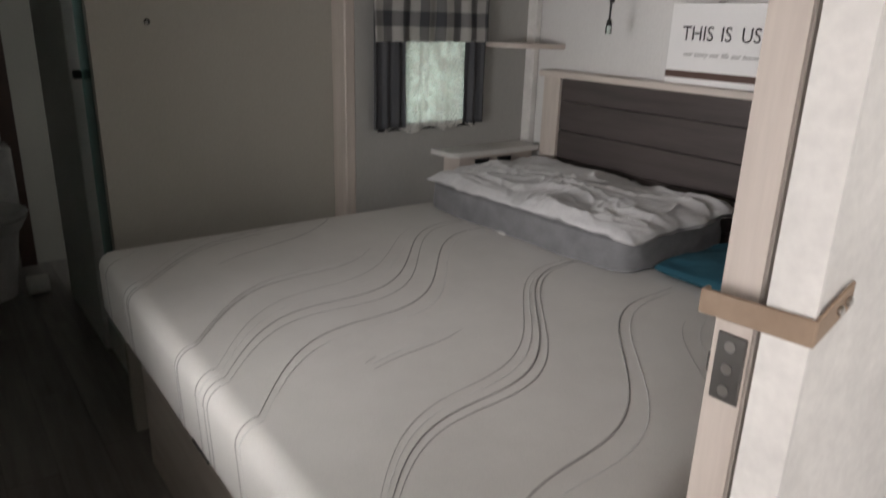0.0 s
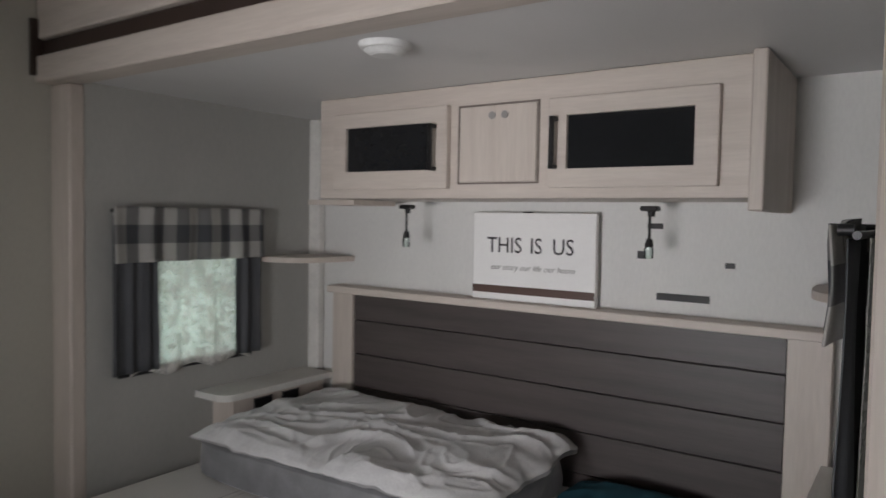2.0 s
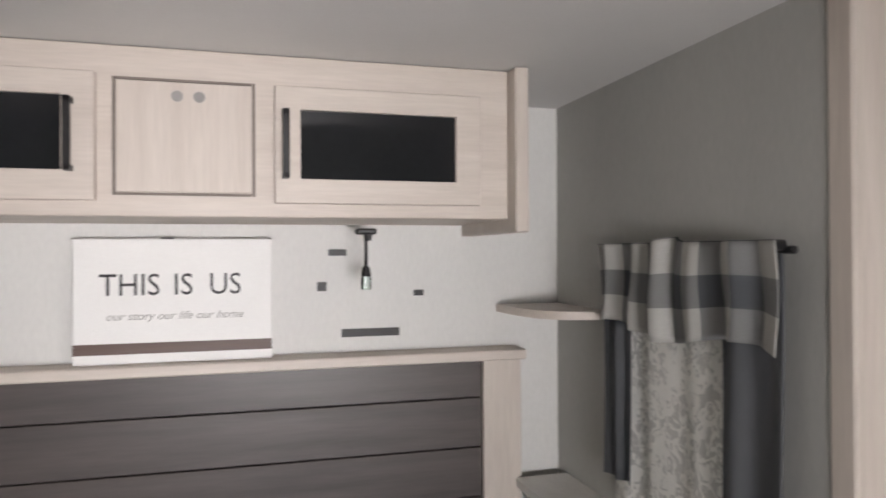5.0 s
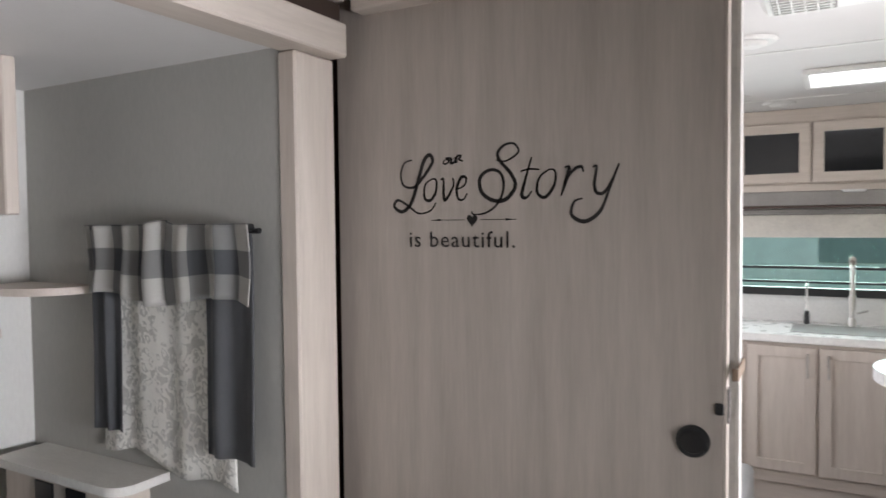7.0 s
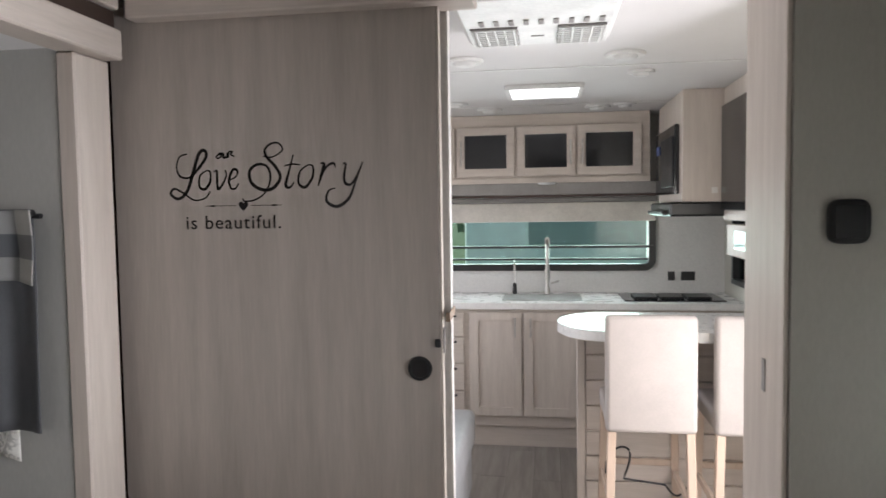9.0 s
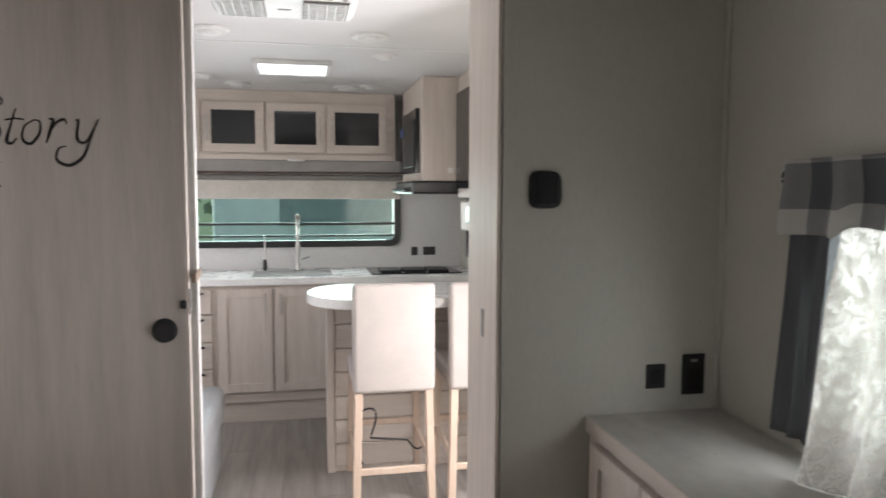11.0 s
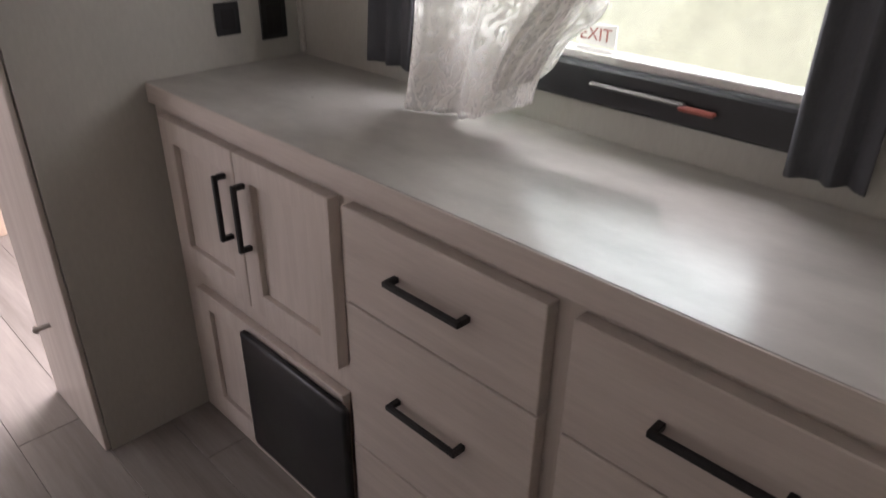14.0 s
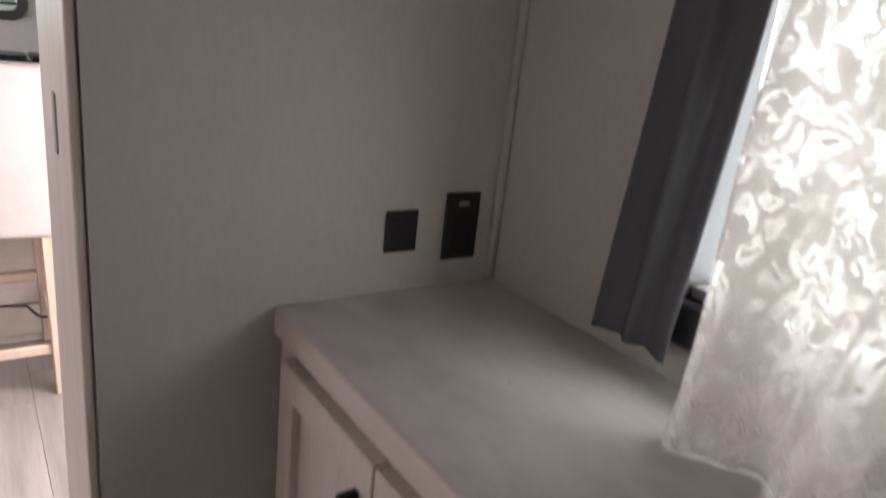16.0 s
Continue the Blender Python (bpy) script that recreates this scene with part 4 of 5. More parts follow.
# ---- bed ----
BX0, BX1, BY0, BY1, BZ0, BZ1 = 0.450, 2.205, 0.52, 2.205, 0.555, 0.765
bed = thing("bed_base", (1.35, 1.46, 0.0), "whitewashed plywood bed platform with storage", "bed")
part("platform", B(BX0 + 0.09, BY0 + 0.04, 0.0, 2.21, BY1 - 0.02, 0.524), M["wood_y"], bed)
part("deck", B(BX0 + 0.06, BY0 + 0.01, 0.525, 2.21, BY1, BZ0 - 0.002), M["wood_y"], bed)
hd = bmesh.new()
bx(hd, BX0 + 0.062, 1.46, 0.425, BX0 + 0.074, 1.58, 0.437, bevel=0.003)
for y in (1.465, 1.575):
    bx(hd, BX0 + 0.062, y - 0.005, 0.425, BX0 + 0.0898, y + 0.005, 0.437, bevel=0.002)
part("handle", hd, M["black"], bed, "black bar handle")

mat_ = thing("mattress", (1.35, 1.46, BZ0), "white knit mattress with curving embossed seams, their shading in colour", "mattress")


part("mattress_body", B(BX0, BY0, BZ0, BX1, BY1, BZ1, bevel=0.045, seg=5), M["mattress"], mat_)


def quilt_line(y0, slant, amp, phase, spread, strand, mat, name, wide, x_from, x_to):
    """One strand of an S-curved seam over the top, drawn on down the foot side where it reaches the edge."""
    rows = []
    for i in range(110):
        x = x_from + (x_to - x_from) * i / 109
        gap = spread * (0.35 + 0.65 * math.sin(2.3 * x + phase) ** 2)
        y = y0 + slant * (x - BX0) + amp * math.sin(8.2 * x + phase) + strand * gap
        if not (BY0 + 0.05 < y < BY1 - 0.05 and BX0 + 0.045 <= x <= BX1 - 0.05):
            if rows:
                break
            continue
        w = wide * (0.35 + 0.65 * math.sin(math.pi * i / 109) ** 0.6)
        rows.append((Vector((x, y - w, BZ1 + 0.0004)), Vector((x, y, BZ1 + 0.0004 + w * 0.4)), Vector((x, y + w, BZ1 + 0.0004))))
    if len(rows) < 12:
        return
    y = rows[0][1].y
    if rows[0][1].x < BX0 + 0.06:
        drop = [tuple(Vector((BX0 + 0.045 - (0.0455 if j != 1 else 0.0470) * math.sin(a), y + (j - 1) * wide * 0.6, BZ1 - 0.045 + (0.0455 if j != 1 else 0.0470) * math.cos(a))) for j in range(3)) for a in np.linspace(math.pi / 2, 0.1, 7)]
        down = [tuple(Vector((BX0 - (0.0006 if j != 1 else 0.0016), y + (j - 1) * wide * 0.6 - 0.02 * q, BZ1 - 0.045 - 0.13 * q)) for j in range(3)) for q in np.linspace(1, 0.05, 6)]
        rows = down + drop + rows
    bm = bmesh.new()
    vs = [[bm.verts.new(p) for p in r] for r in rows]
    for a, b in zip(vs, vs[1:]):
        for j in (0, 1):
            bm.faces.new((a[j], a[j + 1], b[j + 1], b[j]))
    part(name, bm, mat, mat_, "curving quilting seam")


seams = random.Random(11)
for k in range(13):
    y0, slant, amp = BY0 - 0.95 + 0.205 * k + seams.uniform(-0.03, 0.03), seams.uniform(0.56, 0.72), seams.uniform(0.045, 0.085)
    phase, spread = 2.4 + seams.uniform(-0.7, 0.7), seams.uniform(0.018, 0.055)
    x_from = BX0 + 0.0452 if k % 4 != 2 else seams.uniform(0.7, 0.9)
    x_to = seams.uniform(1.5, 2.1) if k % 3 else seams.uniform(1.0, 1.5)
    # strands alternate between painted crease shade and painted ridge light
    for strand in range((3, 2, 4)[k % 3]):
        quilt_line(y0, slant, amp, phase, spread, strand, M["stitch_light"] if (strand + k) % 3 == 1 else M["stitch"], "quilt_seam",
                   (0.0020, 0.0030, 0.0015, 0.0013)[strand], x_from, x_to - 0.12 * strand)

pet = thing("pet_bed", (1.90, 1.73, BZ1), "grey plush pet bed with a rumpled white fleece top", "pet bed")


def cushion(cx, cy, lx, ly, z0, z1, turn, bulge, rumple, nx=46, ny=60, seed=0.0):
    """A soft closed pad with rounded sides and an uneven top."""
    bm = bmesh.new()
    ct, st = math.cos(turn), math.sin(turn)

    def f(side):
        def g(u, v):
            a, b = 2 * u - 1, 2 * v - 1
            edge = (1 - abs(a) ** 7) * (1 - abs(b) ** 7)
            h = max(edge, 0) ** 0.42
            x, y = a * lx / 2 * (1 - 0.02 * abs(b) ** 6), b * ly / 2 * (1 - 0.02 * abs(a) ** 6)
            mid = (z0 + z1) / 2
            if side > 0:
                q = Vector((x * 5 + seed, y * 5, seed))
                q = q + 0.35 * Vector((noise.noise(q * 1.7), noise.noise(q * 1.7 + Vector((5, 2, 1))), 0))
                r = rumple * (0.5 * noise.noise(q) + 1.3 * (0.32 - abs(noise.noise(q * 1.3 + Vector((3, 1, 2))))) + 0.5 * (0.3 - abs(noise.noise(q * 3.1))))
                z = mid + (z1 - mid) * h + (bulge * (1 - a * a) * (1 - b * b) + r) * h
            else:
                z = mid - (mid - z0) * h
            return (cx + x * ct - y * st, cy + x * st + y * ct, z)
        return g
    grid(bm, f(1), nx, ny)
    grid(bm, f(-1), nx, ny)
    bmesh.ops.remove_doubles(bm, verts=bm.verts[:], dist=1e-4)
    return bm


def boxed_pad(cx, cy, lx, ly, z0, z1, turn, r):
    """A boxed plush pad: upright sides, soft rims, and a slightly uneven skin."""
    bm = bmesh.new()
    ct, st = math.cos(turn), math.sin(turn)

    def f(u, v):
        a, b = 2 * math.pi * u, 1 - 2 * v
        c, s = math.cos(a), math.sin(a)
        k = 1 / max(abs(c) ** 9 + abs(s) ** 9, 1e-9) ** (1 / 9)
        flat = (1 - abs(b)) / 0.14
        grow = min(1, max(flat, 0)) ** 0.5
        zz = (z0 + z1) / 2 + (z1 - z0) / 2 * (b if abs(b) < 0.86 else math.copysign(0.86 + 0.14 * math.sin((abs(b) - 0.86) / 0.14 * math.pi / 2), b))
        x, y = c * k * (lx / 2 - r * (1 - grow)), s * k * (ly / 2 - r * (1 - grow))
        n = 0.006 * noise.noise(Vector((x * 7, y * 7, zz * 14))) + 0.0035 * noise.noise(Vector((x * 22, y * 22, zz * 22)))
        x, y = x * (1 + n / 0.3), y * (1 + n / 0.4)
        return (cx + x * ct - y * st, cy + x * st + y * ct, zz + (0.5 * n if b > 0 else 0))
    grid(bm, f, 160, 24)
    bmesh.ops.remove_doubles(bm, verts=bm.verts[:], dist=1e-5)
    bmesh.ops.holes_fill(bm, edges=[e for e in bm.edges if e.is_boundary], sides=0)
    return bm


def fleece(cx, cy, lx, ly, z0, turn):
    """A limp fleece pad: broad swells, long soft folds and a frilled rim that sags over the sides."""
    bm = bmesh.new()
    ct, st = math.cos(turn), math.sin(turn)

    def side(top):
        def f(u, v):
            a, b = 2 * u - 1, 2 * v - 1
            rim = max(abs(a), abs(b))
            x, y = a * lx / 2, b * ly / 2
            q = Vector((x, y, 0.0))
            fr = 0.020 * noise.noise(Vector((x * 10 + 3, y * 10, 1))) * rim ** 5
            x, y = x + fr * a * 1.2, y + fr * b * 1.2
            warp = q + 0.10 * Vector((noise.noise(q * 5.0), noise.noise(q * 5.0 + Vector((7, 3, 1))), 0))
            swell = 0.016 * noise.noise(warp * 5.0 + Vector((1.3, 0.4, 2)))
            fold = 0.075 * max(0.0, 0.36 - abs(noise.noise(Vector((warp.x * 7.5 + 1.6 * warp.y, warp.y * 3.0, 5.0))))) ** 1.5
            crease = 0.030 * max(0.0, 0.26 - abs(noise.noise(Vector((warp.x * 12, warp.y * 15, 9.0))))) ** 1.3
            puff = (1 - abs(a) ** 7) * (1 - abs(b) ** 9)
            body = 0.020 * puff ** 0.5 + 0.014 * (1 - a * a) * (0.3 + 0.7 * u)
            sag = 0.010 * max(0, rim - 0.90) / 0.10
            ruffle = 0.009 * noise.noise(Vector((x * 18, y * 18, 4))) * max(0, (rim - 0.7) / 0.3)
            z = z0 + body + (swell + fold + crease) * (0.35 + 0.65 * min(1, (1 - rim) / 0.10)) - sag + ruffle
            if not top:
                z = min(z, z0 - sag + ruffle - 0.004 * puff)
            return (cx + x * ct - y * st, cy + x * st + y * ct, z)
        return f
    grid(bm, side(True), 120, 170)
    grid(bm, side(False), 40, 60)
    bmesh.ops.recalc_face_normals(bm, faces=bm.faces[:])
    return bm


part("base_pad", boxed_pad(1.885, 1.655, 0.56, 0.93, BZ1 + 0.002, 0.872, 0.04, 0.03), M["plush_grey"], pet, "grey plush base pad")
part("fleece_top", fleece(1.892, 1.645, 0.575, 0.945, 0.884, 0.04), M["plush_white"], pet, "rumpled white fleece top")
part("care_tag", B(1.600, 1.66, BZ1 + 0.004, 1.604, 1.695, BZ1 + 0.014), M["paint"], pet, "small white tag")
solo("teal_blanket", cushion(1.955, 0.86, 0.46, 0.62, BZ1 + 0.002, 0.812, 0.02, 0.012, 0.022, 60, 80, 9.0), M["teal"], "crumpled teal blanket on the mattress", "blanket", base=(1.955, 0.86, BZ1))

# ---- dresser ----
dr = thing("dresser", (-0.62, 0.91, 0.0), "whitewashed built-in dresser with doors and drawers", "dresser")
DX = -0.436
part("carcass", B(XC + 0.002, 0.2325, 0.0, DX - 0.002, 1.698, 0.803), M["wood_z"], dr)
wt = thing("worktop", (-0.61, 0.96, 0.8045), "grey stone-look laminate dresser top", "worktop")
part("slab", B(XC + 0.003, 0.2335, 0.8045, -0.4275, 1.697, 0.846, bevel=0.0006), M["laminate"], wt)
part("edge_band", B(-0.4270, 0.2335, 0.8045, -0.4240, 1.697, 0.8452, bevel=0.0006), M["wood_y"], wt, "wood-grain front edge band")


def bar_handle(parent, axis, centre, length, mat=None, x=None, out=0.026):
    cx, cy, cz = centre
    h = bmesh.new()
    w, l2 = 0.005, length / 2
    if axis == "y":
        bx(h, cx + out - 0.009, cy - l2, cz - w, cx + out, cy + l2, cz + w, bevel=0.0015)
        for y in (cy - l2 + 0.005, cy + l2 - 0.005):
            bx(h, cx, y - 0.005, cz - w, cx + out - 0.008, y + 0.005, cz + w, bevel=0.001)
    else:
        bx(h, cx + out - 0.009, cy - w, cz - l2, cx + out, cy + w, cz + l2, bevel=0.0015)
        for z in (cz - l2 + 0.005, cz + l2 - 0.005):
            bx(h, cx, cy - w, z - 0.005, cx + out - 0.008, cy + w, z + 0.005, bevel=0.001)
    part("handle", h, mat or M["black"], parent, "black bar handle")


def shaker(parent, y0, y1, z0, z1, x0, x1, rim, mat_frame, mat_panel, name="door"):
    d = rect_frame(bmesh.new(), lambda a, b, p: (p, a, b), (y0, z0, y1, z1), (y0 + rim, z0 + rim, y1 - rim, z1 - rim), x0, x1)
    ob = part(name, d, mat_frame, parent)
    part("panel", B(x0, y0 + rim, z0 + rim, x0 + (x1 - x0) * 0.45, y1 - rim, z1 - rim), mat_panel, ob)
    return ob


d1 = shaker(dr, 0.288, 0.566, 0.460, 0.790, DX - 0.0015, DX + 0.022, 0.048, M["wood_z"], M["wood_z"])
d2 = shaker(dr, 0.570, 0.848, 0.460, 0.790, DX - 0.0015, DX + 0.022, 0.048, M["wood_z"], M["wood_z"])
bar_handle(d1, "z", (DX + 0.022, 0.535, 0.672), 0.135)
bar_handle(d2, "z", (DX + 0.022, 0.600, 0.672), 0.135)
vp = shaker(dr, 0.318, 0.848, 0.06, 0.400, DX - 0.0015, DX + 0.018, 0.045, M["wood_z"], M["wood_z"], "vent_panel")
vb = B(DX + 0.0185, 0.52, 0.075, DX + 0.034, 0.872, 0.388, bevel=0.012, seg=3)
part("vent_cover", vb, M["plastic"], dr, "black plastic cover with rounded corners")
for y0, y1 in ((0.882, 1.268), (1.304, 1.692)):
    for z0, z1 in ((0.622, 0.790), (0.322, 0.618), (0.06, 0.318)):
        d = part("drawer_front", B(DX - 0.0015, y0, z0, DX + 0.022, y1, z1, bevel=0.0015), M["wood_y"], dr)
        bar_handle(d, "y", (DX + 0.022, (y0 + y1) / 2, z0 + (0.092 if z1 > 0.7 else 0.165)), 0.15)
ward = thing("wardrobe", (-0.61, 2.0, 0.0), "tall linen-finish wardrobe beside the dresser", "wardrobe")
part("side_panel", B(XC + 0.002, 1.70, 0.0, -0.205, 1.718, CEIL - 0.002), M["wall"], ward)
part("front_panel", B(-0.225, 1.719, 0.0, -0.206, 2.398, CEIL - 0.002), M["wall"], ward)

# ---- partition wall fittings ----
th = thing("thermostat", (-0.298, 0.231, 1.46), "black rounded thermostat panel on the wall", "thermostat")
cover = bmesh.new()
for y, k in ((0.2305, 1.0), (0.240, 1.0), (0.2445, 0.965), (0.2462, 0.90)):
    for a in np.linspace(0, 2 * math.pi, 48, endpoint=False):
        c, q = math.cos(a), math.sin(a)
        r = 1 / (abs(c) ** 4.2 + abs(q) ** 4.2) ** (1 / 4.2)
        cover.verts.new((-0.298 + 0.0435 * k * r * c, y, 1.4575 + 0.0485 * k * r * q))
cover.verts.ensure_lookup_table()
for j in range(3):
    for i in range(48):
        cover.faces.new([cover.verts[48 * p + q % 48] for p, q in ((j, i), (j, i + 1), (j + 1, i + 1), (j + 1, i))])
rim = list(cover.verts)
cover.faces.new(rim[144:192])
cover.faces.new(rim[47::-1])
part("cover", cover, M["plastic"], th)
part("screen", B(-0.329, 0.2465, 1.422, -0.267, 0.2475, 1.493, bevel=0.0004), M["smoke"], th)
ol = thing("wall_outlet", (-0.628, 0.231, 0.946), "black wall outlet above the dresser", "outlet")
part("plate", B(-0.657, 0.2305, 0.912, -0.599, 0.2355, 0.980, bevel=0.002), M["plastic"], ol)
part("socket", B(-0.645, 0.2357, 0.925, -0.611, 0.2372, 0.967, bevel=0.0006), M["black"], ol)
us = thing("charging_outlet", (-0.742, 0.231, 0.948), "tall black charging socket with a small label", "outlet")
part("plate", B(-0.776, 0.2305, 0.890, -0.708, 0.2365, 1.004, bevel=0.002), M["plastic"], us)
part("socket", B(-0.762, 0.2367, 0.900, -0.722, 0.2385, 0.965, bevel=0.0006), M["black"], us)
part("label", B(-0.752, 0.2367, 0.982, -0.732, 0.2375, 0.990), M["gasket"], us, "tiny grey label")
solo("strike_plate", B(-0.1718, 0.075, 1.045, -0.1695, 0.10, 1.125, bevel=0.0008), M["gasket"], "slim metal strike on the doorway jamb", "plate", base=(-0.171, 0.088, 1.085))
stop = thing("door_stop", (-0.171, 0.05, 0.28), "small brass door stop knob low on the jamb", "door stop")
part("stem", cyl(bmesh.new(), (-0.158, 0.05, 0.28), 0.006, 0.006, 0.026, "x", 12), M["nickel"], stop)
part("knob", cyl(bmesh.new(), (-0.140, 0.05, 0.28), 0.011, 0.009, 0.012, "x", 16, 0.003), M["nickel"], stop)

for y, z in ((1.00, 1.742), (1.235, 1.755), (1.255, 1.738)):
    solo("screw_hole", cyl(bmesh.new(), (XC + 0.001, y, z), 0.0035, 0.003, 0.002, "x", 8), M["brown"], "tiny dark screw hole in the wall", "hole", "screw holes", base=(XC + 0.001, y, z))

# ---- hooks on the closet wall ----
for x, z, big in ((1.00, 1.755, 1), (1.125, 1.727, 1), (1.058, 1.657, 1), (0.965, 1.507, 0), (1.153, 1.512, 0), (0.715, 1.415, 1)):
    h = thing("wall_hook", (x, 2.40, z), "small dark metal hook screwed to the wall", "hook", "wall hooks")
    part("plate", cyl(bmesh.new(), (x, 2.397, z), 0.010 if big else 0.006, 0.009 if big else 0.005, 0.005, "y", 14), M["black"], h)
    part("prong", tube(bmesh.new(), [(x, 2.395, z), (x - 0.006, 2.380, z - 0.006), (x - 0.010, 2.372, z - (0.002 if big else 0.008))], 0.0035 if big else 0.0022), M["nickel"], h)


# ---- kitchen seen through the doorway ----
kw = thing("window_3", (0.36, -3.0, 1.08), "wide black-framed kitchen window with a half-drawn shade", "window")
tagged(kw, kind="structure")


def rounded_frame(x0, x1, z0, z1, y0, y1, r, w):
    """A window frame with rounded corners in an end wall."""
    bm = bmesh.new()
    def ring(a0, a1, b0, b1, rad):
        out = []
        for cx, cz, s in ((a1 - rad, b1 - rad, 0), (a0 + rad, b1 - rad, 1), (a0 + rad, b0 + rad, 2), (a1 - rad, b0 + rad, 3)):
            out += [(cx + rad * math.cos(t), cz + rad * math.sin(t)) for t in np.linspace(s * math.pi / 2, (s + 1) * math.pi / 2, 7)]
        return out
    o, i = ring(x0, x1, z0, z1, r), ring(x0 + w, x1 - w, z0 + w, z1 - w, max(r - w, 0.01))
    v = [[bm.verts.new((x, y, z)) for x, z in run] for run, y in ((o, y1), (i, y1), (i, y0), (o, y0))]
    n = len(o)
    for a, b in ((0, 1), (1, 2), (2, 3), (3, 0)):
        for k in range(n):
            bm.faces.new((v[a][k], v[a][(k + 1) % n], v[b][(k + 1) % n], v[b][k]))
    return bm


part("window_frame", rounded_frame(-0.375, 1.09, 1.065, 1.56, -3.05, -2.975, 0.075, 0.045), M["plastic"], kw)
g = part("window_pane", B(-0.33, -3.047, 1.11, 1.045, -3.043, 1.515), M["green_glass"], kw)
g.visible_shadow = False
part("slide_rail", B(-0.36, -2.985, 1.220, 1.075, -2.965, 1.236), M["plastic"], kw)
part("lower_track", B(-0.33, -3.03, 1.135, 1.045, -3.01, 1.148), M["plastic"], kw)
shd = thing("roller_shade", (0.36, -2.95, 1.41), "cream roller shade over the kitchen window", "shade")
part("cloth", B(-0.37, -2.975, 1.40, 1.10, -2.955, 1.53, bevel=0.004), M["shade_cloth"], shd)
part("head_rail", B(-0.38, -2.99, 1.532, 1.11, -2.93, 1.562, bevel=0.004), M["gasket"], shd)
valn = thing("cabinet_valance", (0.8, -2.85, 1.565), "taupe panel below the upper cabinets", "panel")
part("panel", B(-0.40, -2.99, 1.578, 2.2, -2.71, 1.655, bevel=0.003), M["gasket"], valn)
part("lip", B(-0.40, -2.99, 1.565, 2.2, -2.70, 1.577, bevel=0.002), M["brown"], valn, "dark lower lip")
vn = solo("ceiling_spot", cyl(bmesh.new(), (0.345, -2.66, 1.650), 0.05, 0.06, 0.012, "z", 24, 0.002), M["white_plastic"], "small round white light under the cabinets", "lamp", base=(0.345, -2.66, 1.65))

uc = thing("upper_cabinet", (0.9, -2.85, 1.66), "whitewashed upper kitchen cabinets with smoked glass doors", "cabinet")
part("body", B(-0.30, -2.998, 1.657, 2.25, -2.722, 2.098, bevel=0.002), M["wood_x"], uc)
part("bottom_rail", B(-0.30, -2.721, 1.655, 2.25, -2.703, 1.690, bevel=0.002), M["wood_x"], uc)


def kdoor(parent, x0, x1, z0, z1, y, rim, mat, panel, plabel, hx, hz0, hz1, name="door"):
    d = rect_frame(bmesh.new(), lambda a, b, p: (a, p, b), (x0, z0, x1, z1), (x0 + rim, z0 + rim, x1 - rim, z1 - rim), y, y + 0.02)
    ob = part(name, d, mat, parent)
    part("panel", B(x0 + rim, y + 0.004, z0 + rim, x1 - rim, y + 0.010, z1 - rim), panel, ob, plabel)
    if hx is not None:
        h = bmesh.new()
        bx(h, hx - 0.006, y + 0.036, hz0, hx + 0.006, y + 0.046, hz1, bevel=0.002)
        for z in (hz0 + 0.006, hz1 - 0.006):
            bx(h, hx - 0.005, y + 0.0195, z - 0.005, hx + 0.005, y + 0.037, z + 0.005)
        part("handle", h, M["nickel"], ob, "nickel bar handle")


for x0, x1, hx in ((0.94, 1.31, 0.97), (0.55, 0.925, 0.895), (0.165, 0.535, 0.195), (-0.245, 0.150, 0.120)):
    kdoor(uc, x0, x1, 1.702, 2.02, -2.721, 0.052, M["wood_x"], M["smoke"], "smoked glass pane", hx, 1.77, 1.93)

bc = thing("base_cabinet", (0.7, -2.75, 0.0), "whitewashed kitchen base cabinets with shaker doors", "cabinet")
part("body", B(-0.80, -2.998, 0.13, 2.25, -2.482, 0.871, bevel=0.002), M["wood_x"], bc)
part("kick_board", B(-0.80, -2.998, 0.0, 2.25, -2.50, 0.129), M["wood_x"], bc)
for x0, x1, hx in ((0.505, 0.83, 0.545), (0.165, 0.490, 0.45)):
    kdoor(bc, x0, x1, 0.20, 0.852, -2.481, 0.055, M["wood_z"], M["wood_z"], "", hx, 0.70, 0.82)
for z0, z1 in ((0.70, 0.852), (0.53, 0.69), (0.36, 0.52), (0.20, 0.35)):
    dd = part("drawer_front", B(0.865, -2.481, z0, 1.25, -2.461, z1, bevel=0.003), M["wood_x"], bc)
    part("handle", B(0.91, -2.4605, z1 - 0.03, 1.0, -2.445, z1 - 0.018, bevel=0.002), M["black"], dd, "black handle")
wk = thing("kitchen_worktop", (0.7, -2.72, 0.85), "white solid-surface kitchen worktop with a sink", "worktop")
part("slab", B(-0.815, -2.998, 0.8495, 2.25, -2.44, 0.892, bevel=0.004), M["white_top"], wk)
part("sink", B(0.13, -2.86, 0.8922, 0.63, -2.55, 0.8955, bevel=0.001), M["gasket"], wk, "recessed grey sink")
part("sink_cover", B(-0.05, -2.68, 0.8925, 0.12, -2.5, 0.8965), M["white_top"], wk)
ck = thing("cooktop", (-0.38, -2.72, 0.892), "black glass cooktop with low iron grates", "cooktop")
part("glass_top", B(-0.72, -2.90, 0.8925, -0.12, -2.52, 0.900, bevel=0.002), M["smoke"], ck)
for x in (-0.58, -0.42, -0.26):
    part("grate", B(x - 0.07, -2.80, 0.9005, x + 0.07, -2.60, 0.912, bevel=0.002), M["black"], ck)

